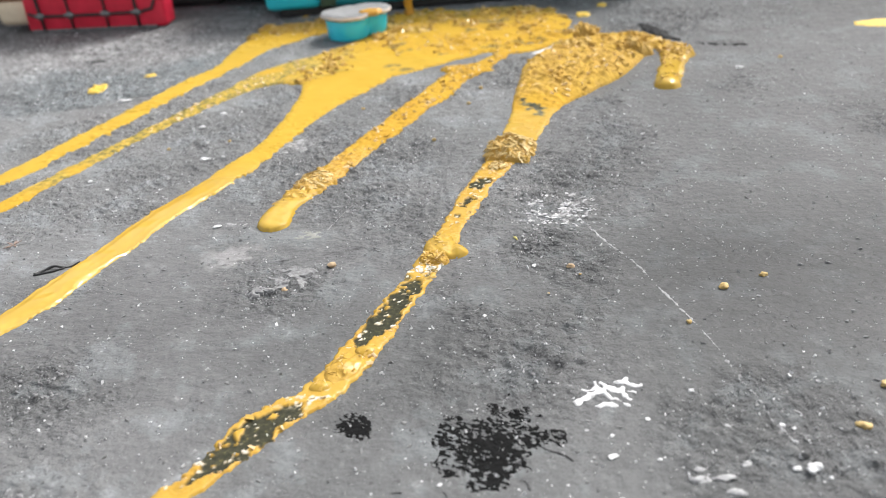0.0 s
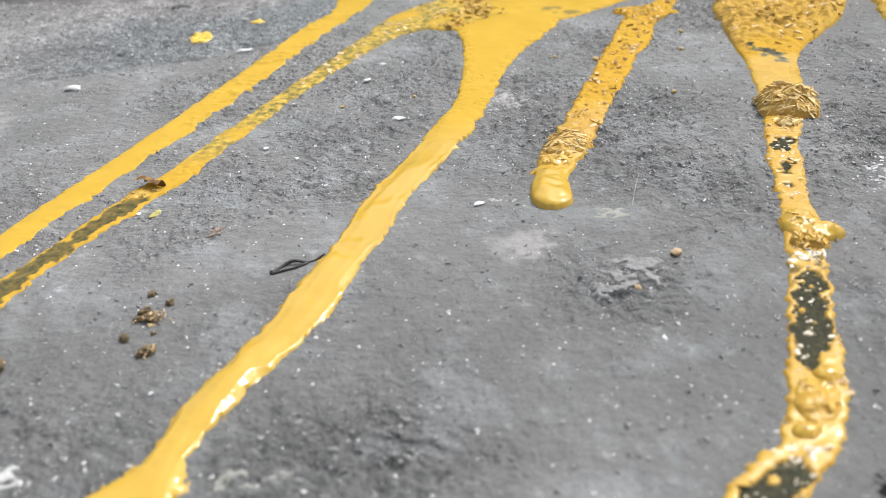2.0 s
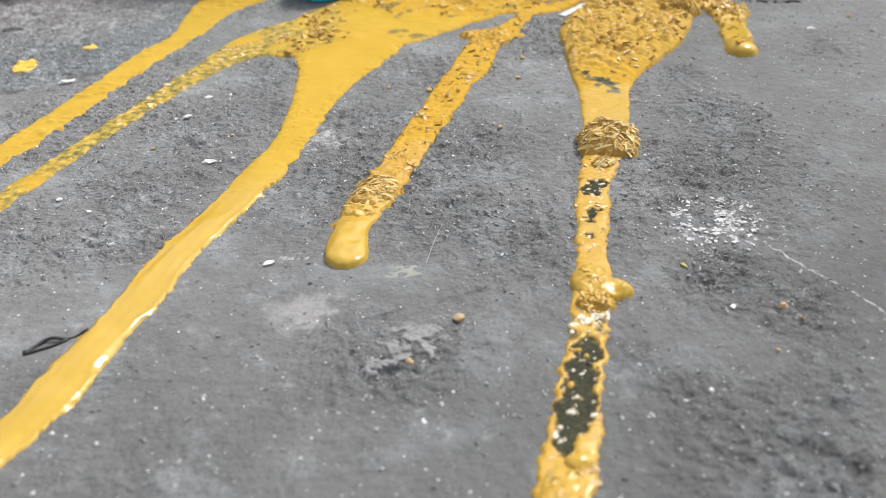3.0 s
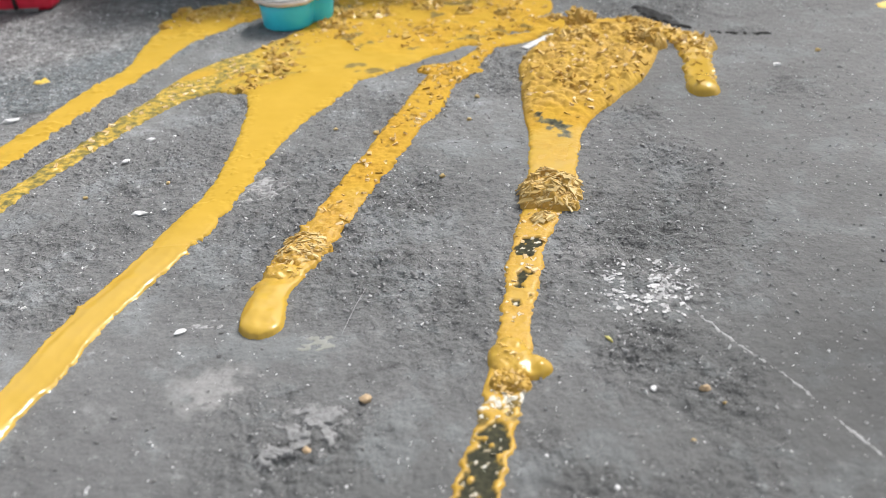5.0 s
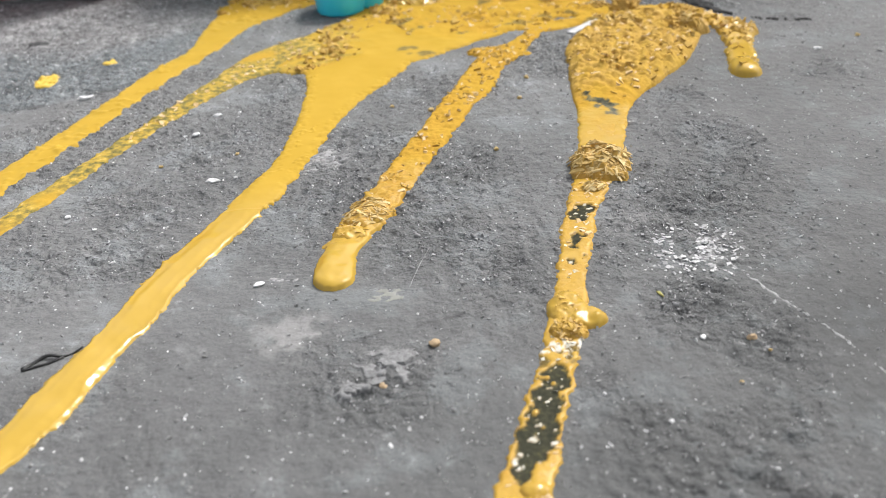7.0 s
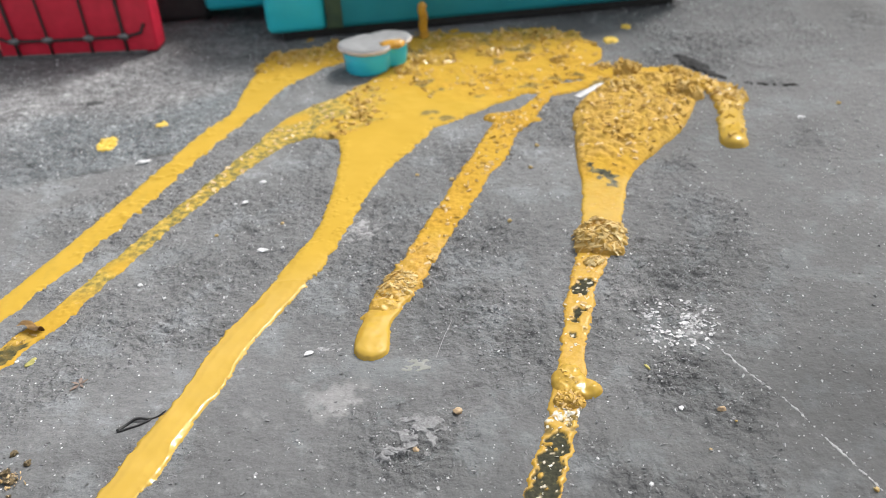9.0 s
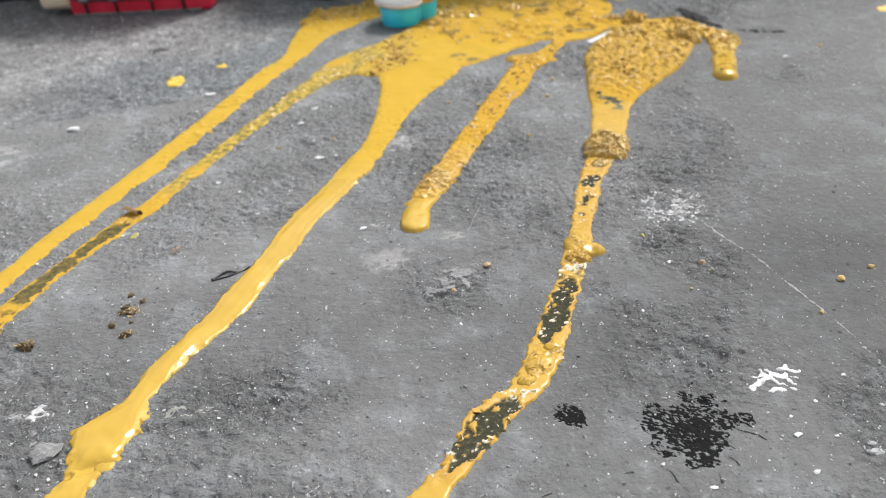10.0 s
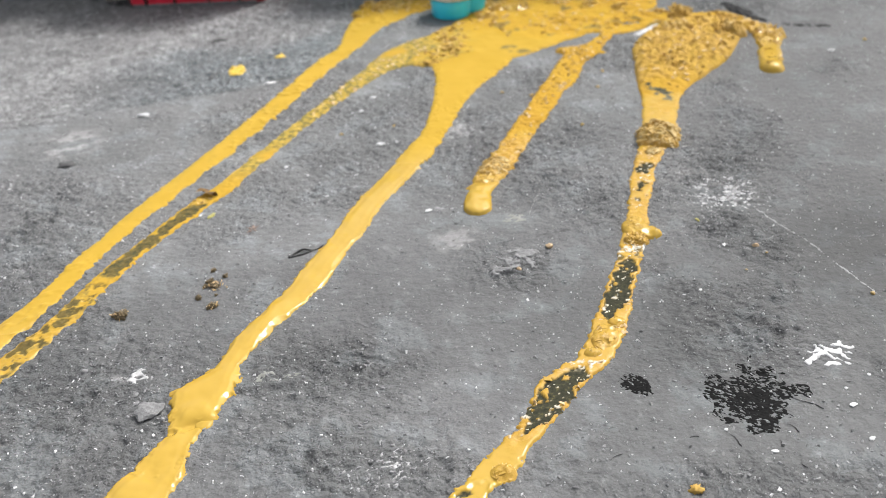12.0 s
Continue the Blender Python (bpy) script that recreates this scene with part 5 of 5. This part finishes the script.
def curled_scrap():
    """A dry curled scrap of leaf stuck on a run of paint."""
    bm = bmesh.new()
    rows, across = 9, 6
    grid = []
    for i in range(rows):
        u = i / (rows - 1)
        line = []
        for j in range(across):
            a = -0.6 + 2.6 * j / (across - 1)
            r = (0.26 - 0.05 * u) * (1 + 0.25 * math.sin(5 * u + j))
            px, py, pz = -0.5 + 0.95 * u, 0.34 * math.cos(a) * (1 - 0.3 * u) + 0.08 * math.sin(6 * u), 0.05 + r * math.sin(a)
            c, q = math.cos(-0.45), math.sin(-0.45)
            line.append(bm.verts.new((-20.15 + px * c - py * q, 33.6 + px * q + py * c, 0.1 + max(0.0, pz))))
        grid.append(line)
    for r0, r1 in zip(grid[:-1], grid[1:]):
        for j in range(across - 1):
            bm.faces.new((r0[j], r0[j + 1], r1[j + 1], r1[j]))
    bmesh.ops.solidify(bm, geom=bm.faces[:], thickness=0.035)
    ob = part("curled_scrap", bm, mottled("curled_dry_leaf", (0.10, 0.05, 0.015), (0.46, 0.28, 0.10), 160, 0.6), soft=True)
    tagged(ob, "curled dry brown leaf scrap stuck on yellow paint", "leaf")


curled_scrap()


def dark_fibres():
    """Short dark hairs and slivers round the black stain."""
    for k, (x, y, turn, size) in enumerate(((-0.95, 15.85, -1.1, 0.55), (0.3, 15.6, -1.3, 0.35), (0.62, 14.75, -1.4, 0.4), (-4.6, 15.5, 0.4, 0.4), (1.7, 17.2, -0.7, 0.9), (-2.1, 16.1, 0.2, 0.25), (0.9, 16.2, -0.9, 0.4))):
        pts = [(x + size * (u - 0.5) * math.cos(turn) + 0.05 * math.sin(5 * u + k), y + size * (u - 0.5) * math.sin(turn) + 0.04 * math.cos(4 * u + k)) for u in (0, 0.25, 0.5, 0.75, 1)]
        bm = tube([(px, py, float(ground_height(np.array([px]), np.array([py]))[0]) + 0.02) for px, py in pts], [0.006, 0.01, 0.012, 0.02, 0.01], 6)
        tagged(part("dark_fibre", bm, BLACK, soft=True), "short dark fibre on the ground beside a black stain", "fibre", "dark fibres round the stain")


dark_fibres()


def sliver():
    bm = box_mesh(-1.3, 1.3, -0.22, 0.22, 0, 0.06, 0.02, 1)
    bmesh.ops.rotate(bm, cent=(0, 0, 0), matrix=Matrix.Rotation(0.78, 3, "Z"), verts=bm.verts)
    bmesh.ops.translate(bm, vec=(4.95, 52.85, 0.03), verts=bm.verts)
    tagged(part("paper_strip", bm, mottled("pale_paper", grey(0.42), grey(0.55), 200, 0.6)), "pale grey paper strip lying between runs of paint", "paper")


sliver()


def hair():
    pts = spline([(-4.7, 32.1, 0), (-5.05, 31.2, 0), (-5.44, 30.0, 0)], 6)
    bm = tube([(x, y, 0.06) for x, y, _ in pts], 0.009, 5)
    tagged(part("straw_fibre", bm, SCORE), "thin pale straw fibre on the ground", "fibre")


hair()


def off_paint(X, Y):
    """True where no run of paint covers the ground."""
    runs = [STREAM_A, STREAM_B, STREAM_C, STREAM_D, STREAM_E, STREAM_F] + POOL
    return np.maximum.reduce([depth_inside(X, Y, run, 3) for run in runs]) < -0.03


def grit_field():
    rng = np.random.default_rng(7)
    n = 260000
    X, Y = rng.uniform(-42, 22, n), 11 + 60 * rng.random(n) ** 1.25
    keep = rng.random(n) < 0.13 + 0.42 * roughness_patch(X, Y) + 0.3 * smooth(0, 2, beyond_seam(X, Y))
    X, Y = X[keep], Y[keep]
    keep = off_paint(X, Y)
    X, Y = X[keep], Y[keep]
    size = 0.027 * np.exp(rng.normal(0, 0.6, len(X))) + 0.012 * smooth(20, 60, Y)
    size = np.minimum(size, 0.085)
    places = np.stack([X, Y, ground_height(X, Y) + 0.05 * size], 1)
    ob = shards("grit", places, size * 1.4, 0.5, GRIT, None, "loose white, grey and dark sand grains on the ground", 8, 0.6)
    tagged(ob, category="grit")


grit_field()


def crumbled_screed():
    """Half-sunk crumbs of the screed itself where it is broken up."""
    rng = np.random.default_rng(17)
    n = 150000
    X, Y = rng.uniform(-40, 18, n), 11 + 50 * rng.random(n) ** 1.2
    p = smooth(0.35, 0.9, roughness_patch(X, Y)) * smooth(-0.15, 0.3, fbm(X, Y, 1.4, 3, 18)) + 0.03
    keep = (rng.random(n) < 0.3 * p) & (beyond_seam(X, Y) < 3)
    X, Y = X[keep], Y[keep]
    keep = off_paint(X, Y)
    X, Y = X[keep], Y[keep]
    size = np.clip(0.055 * np.exp(rng.normal(0, 0.4, len(X))), 0.03, 0.13)
    ob = shards("screed_crumbs", np.stack([X, Y, ground_height(X, Y) - 0.04 * size], 1), size * 1.4, 0.5, RUBBLE, None,
                "half-sunk grey crumbs of broken screed", 19, 0.3, True)
    tagged(ob, category="rubble")


RUBBLE = mottled("screed_rubble", grey(0.14), grey(0.24), 900, 0.85, islands=[grey(0.14), grey(0.19), grey(0.21), grey(0.23), grey(0.34)])
crumbled_screed()


# ---- the cup ----
def cup():
    """A low turquoise cup of two merged lobes under a flat foil lid."""
    base = new("portion_cup")
    base.location = (-7.08 * CM, 59.35 * CM, 0.03 * CM)
    base.scale = (0.94, 0.94, 1.14)
    tagged(base, "low turquoise plastic cup with a dull grey foil lid", "cup")
    lobes = ((-0.55, -0.25, 1.72), (1.0, 0.75, 1.35))

    def outline(grow, count=56):
        pts = []
        for k in range(count):
            a = 2 * math.pi * k / count
            dx, dy = math.cos(a), math.sin(a)
            reach = 0.0
            for cx, cy, r in lobes:
                b = dx * cx + dy * cy
                disc = b * b - cx * cx - cy * cy + (r + grow) ** 2
                if disc > 0:
                    reach = max(reach, b + math.sqrt(disc))
            pts.append((dx * reach, dy * reach))
        return pts

    def stack(levels):
        bm = bmesh.new()
        rings = [[bm.verts.new((x, y, z + bend * (math.sin(x * 1.6 + y) + 0.5 * math.sin(7 * math.atan2(y, x)) + 0.3 * math.sin(17 * math.atan2(y, x))))) for x, y in outline(grow)] for grow, z, bend in levels]
        n = len(rings[0])
        for r0, r1 in zip(rings[:-1], rings[1:]):
            for k in range(n):
                bm.faces.new((r0[k], r0[(k + 1) % n], r1[(k + 1) % n], r1[k]))
        bm.faces.new(rings[0])
        bm.faces.new(rings[-1])
        return bm

    part("body", stack([(-0.42, 0, 0), (-0.34, 0.03, 0), (-0.28, 0.12, 0), (-0.2, 0.8, 0), (-0.14, 1.30, 0)]), CUP_BLUE, base, soft=True)
    # a dark ring stands in for the shade below the rim
    part("lid_shade_ring", stack([(-0.12, 1.18, 0.01), (-0.04, 1.20, 0.02), (-0.04, 1.30, 0.02), (-0.12, 1.32, 0)]), CORD, base, "thin dark line under the lid", soft=True)
    part("rim", stack([(-0.02, 1.26, 0.03), (0.10, 1.25, 0.04), (0.15, 1.36, 0.04), (0.12, 1.45, 0.03), (0.02, 1.46, 0.02)]), PAPER, base, "pale crimped rim of the lid", soft=True)
    part("lid", stack([(0.0, 1.47, 0.02), (0.09, 1.48, 0.025), (0.06, 1.50, 0.025), (-0.35, 1.49, 0.02), (-0.9, 1.48, 0.02)]), FOIL, base, "dull grey foil lid", soft=True)
    bm = bmesh.new()
    bmesh.ops.create_icosphere(bm, subdivisions=3, radius=1)
    for v in bm.verts:
        p = v.co * (1 + 0.25 * noise.noise(v.co * 1.7))
        v.co = (1.25 + p.x * 0.85, -0.75 + p.y * 0.5, 1.5 + p.z * 0.17 - 0.12 * max(0, -p.y))
    part("paint_dab", bm, PAINT_OCHRE, base, "ochre dab of paint on the lid", soft=True)


PAINT_OCHRE = mottled("ochre_paint", (0.42, 0.20, 0.015), (0.62, 0.33, 0.03), 350, 0.3)
cup()


def strand(x, y, steps, thick):
    rows = [(x + 0.05 * math.sin(k * 1.3), y, 0.1 + 0.22 * k) for k in range(steps)]
    bm = tube(rows, [thick * (1.4 if k == 0 else 0.4 if k == steps - 1 else 1 + 0.06 * math.sin(k * 2.1)) for k in range(steps)], 10)
    tagged(part("paint_strand", bm, PAINT_OCHRE, soft=True), "ochre strand of paint standing in the pool", "paint")


strand(-3.8, 64.4, 12, 0.3)


# ---- the teal case ----
def teal_case():
    base = new("teal_case")
    base.location = (0, 66.3 * CM, 0)
    base.rotation_euler = (0, 0, radians(4))
    tagged(base, "large teal painted case with a stained front, raised on feet", "case")
    for name, x0, x1, mat, say in (("end_panel", -14.35, -10.25, TURQUOISE, "brighter turquoise end panel"), ("body", -10.2, 15.2, TEAL, "")):
        bm = box_mesh(x0, x1, 0, 12, 0.6, 11.0, 0.5, 4)
        for v in bm.verts:
            v.co.y += 0.06 * noise.noise(Vector((v.co.x * 0.2, v.co.z * 0.2, 0))) + 0.03 * (9.5 - v.co.z)
        part(name, bm, mat, base, say, soft=True)
    part("side_block", box_mesh(-18.9, -14.4, 6.0, 12, 1.0, 8.6, 0.5, 3), TURQUOISE, base, "turquoise block set back at the end", soft=True)
    for x in (-12.5, 13.4):
        for y in (2.8, 9.6):
            part("foot", box_mesh(x - 0.8, x + 0.8, y - 0.8, y + 0.8, 0.0, 0.7, 0.12, 2), BLACK, base, "low dark foot")
    part("strap", box_mesh(-10.3, -9.2, 0.08, 0.4, 0.75, 10.6, 0.06, 2), OLIVE, base, "dark olive stained strip down the front")
    # black filler stands in for the shade under the raised body
    part("underside_shade", box_mesh(-13.4, 14.5, 0.75, 11.2, 0.05, 0.8, 0.1, 2), BLACK, base, "black underside")


teal_case()


# ---- the red case ----
def red_case():
    base = new("red_case")
    base.location = (-27.15 * CM, 66.0 * CM, 0.0)
    base.rotation_euler = (0, 0, radians(-5))
    tagged(base, "red leather case bound with dark cords, standing on the asphalt", "case")
    part("body", box_mesh(-5.45, 5.4, 0.0, 2.0, 0.12, 10.0, 0.3, 4), RED, base, soft=True)
    part("base_strip", box_mesh(-5.3, 4.6, 0.02, 1.9, 0.0, 0.3, 0.06, 2), KNOT, base, "dark grey bottom edge")
    xs = (-4.2, -1.9, 0.9, 3.3)
    for n, x in enumerate(xs):
        lean = 0.25 if n < 2 else 0.1
        bm = tube([(x - lean * z * 0.3 + lean * 0.5, -0.1, z) for z in (0.3, 1.3, 3, 5, 9.7)], 0.12 if n in (0, 3) else 0.085, 8)
        part("cord", bm, CORD, base, soft=True)
        bm = bmesh.new()
        bmesh.ops.create_icosphere(bm, subdivisions=2, radius=1)
        for v in bm.verts:
            v.co = (x + v.co.x * 0.42, -0.15 + v.co.y * 0.2, 1.3 + v.co.z * 0.26 + 0.06 * noise.noise(v.co * 2))
        part("buckle", bm, KNOT, base, "dull metal buckle", soft=True)
    bm = tube([(-5.1, -0.1, 1.5), (-4.6, -0.14, 1.3), (-2, -0.12, 1.25), (1, -0.12, 1.25), (3.6, -0.14, 1.3), (4.5, -0.12, 1.5), (4.8, -0.08, 2.1)], 0.11, 8)
    part("cross_cord", bm, CORD, base, soft=True)
    part("lining_block", box_mesh(-8.0, -5.2, 0.5, 2.6, 0.5, 2.3, 0.5, 3), CREAM, base, "rounded cream padding beside the red body", soft=True)
    part("inner_board", box_mesh(-8.2, -5.4, 0.9, 2.4, 2.2, 8.0, 0.2, 2), BROWN, base, "brown board above the padding")


red_case()


def gap_shade_block():
    """An added charcoal block standing in for shade in the gap behind both cases."""
    base = new("plastic_crate")
    tagged(base, "matt charcoal plastic crate standing behind the cases", "crate")
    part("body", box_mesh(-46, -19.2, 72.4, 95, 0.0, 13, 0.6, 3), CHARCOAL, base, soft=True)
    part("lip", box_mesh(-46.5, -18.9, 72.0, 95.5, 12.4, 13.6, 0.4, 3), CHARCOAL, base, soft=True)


gap_shade_block()


# ---- an unseen plain wall added beyond the cases to block low sky ----
def wall():
    bm = box_mesh(-400, 400, 190, 210, -2, 70, 0, 1)
    ob = part("sky_block_wall", bm, mottled("sky_block_grey", grey(0.10), grey(0.16), 6, 0.9, relief=0.002))
    tagged(ob, "plain dark rendered wall", "wall", "", "structure")


wall()
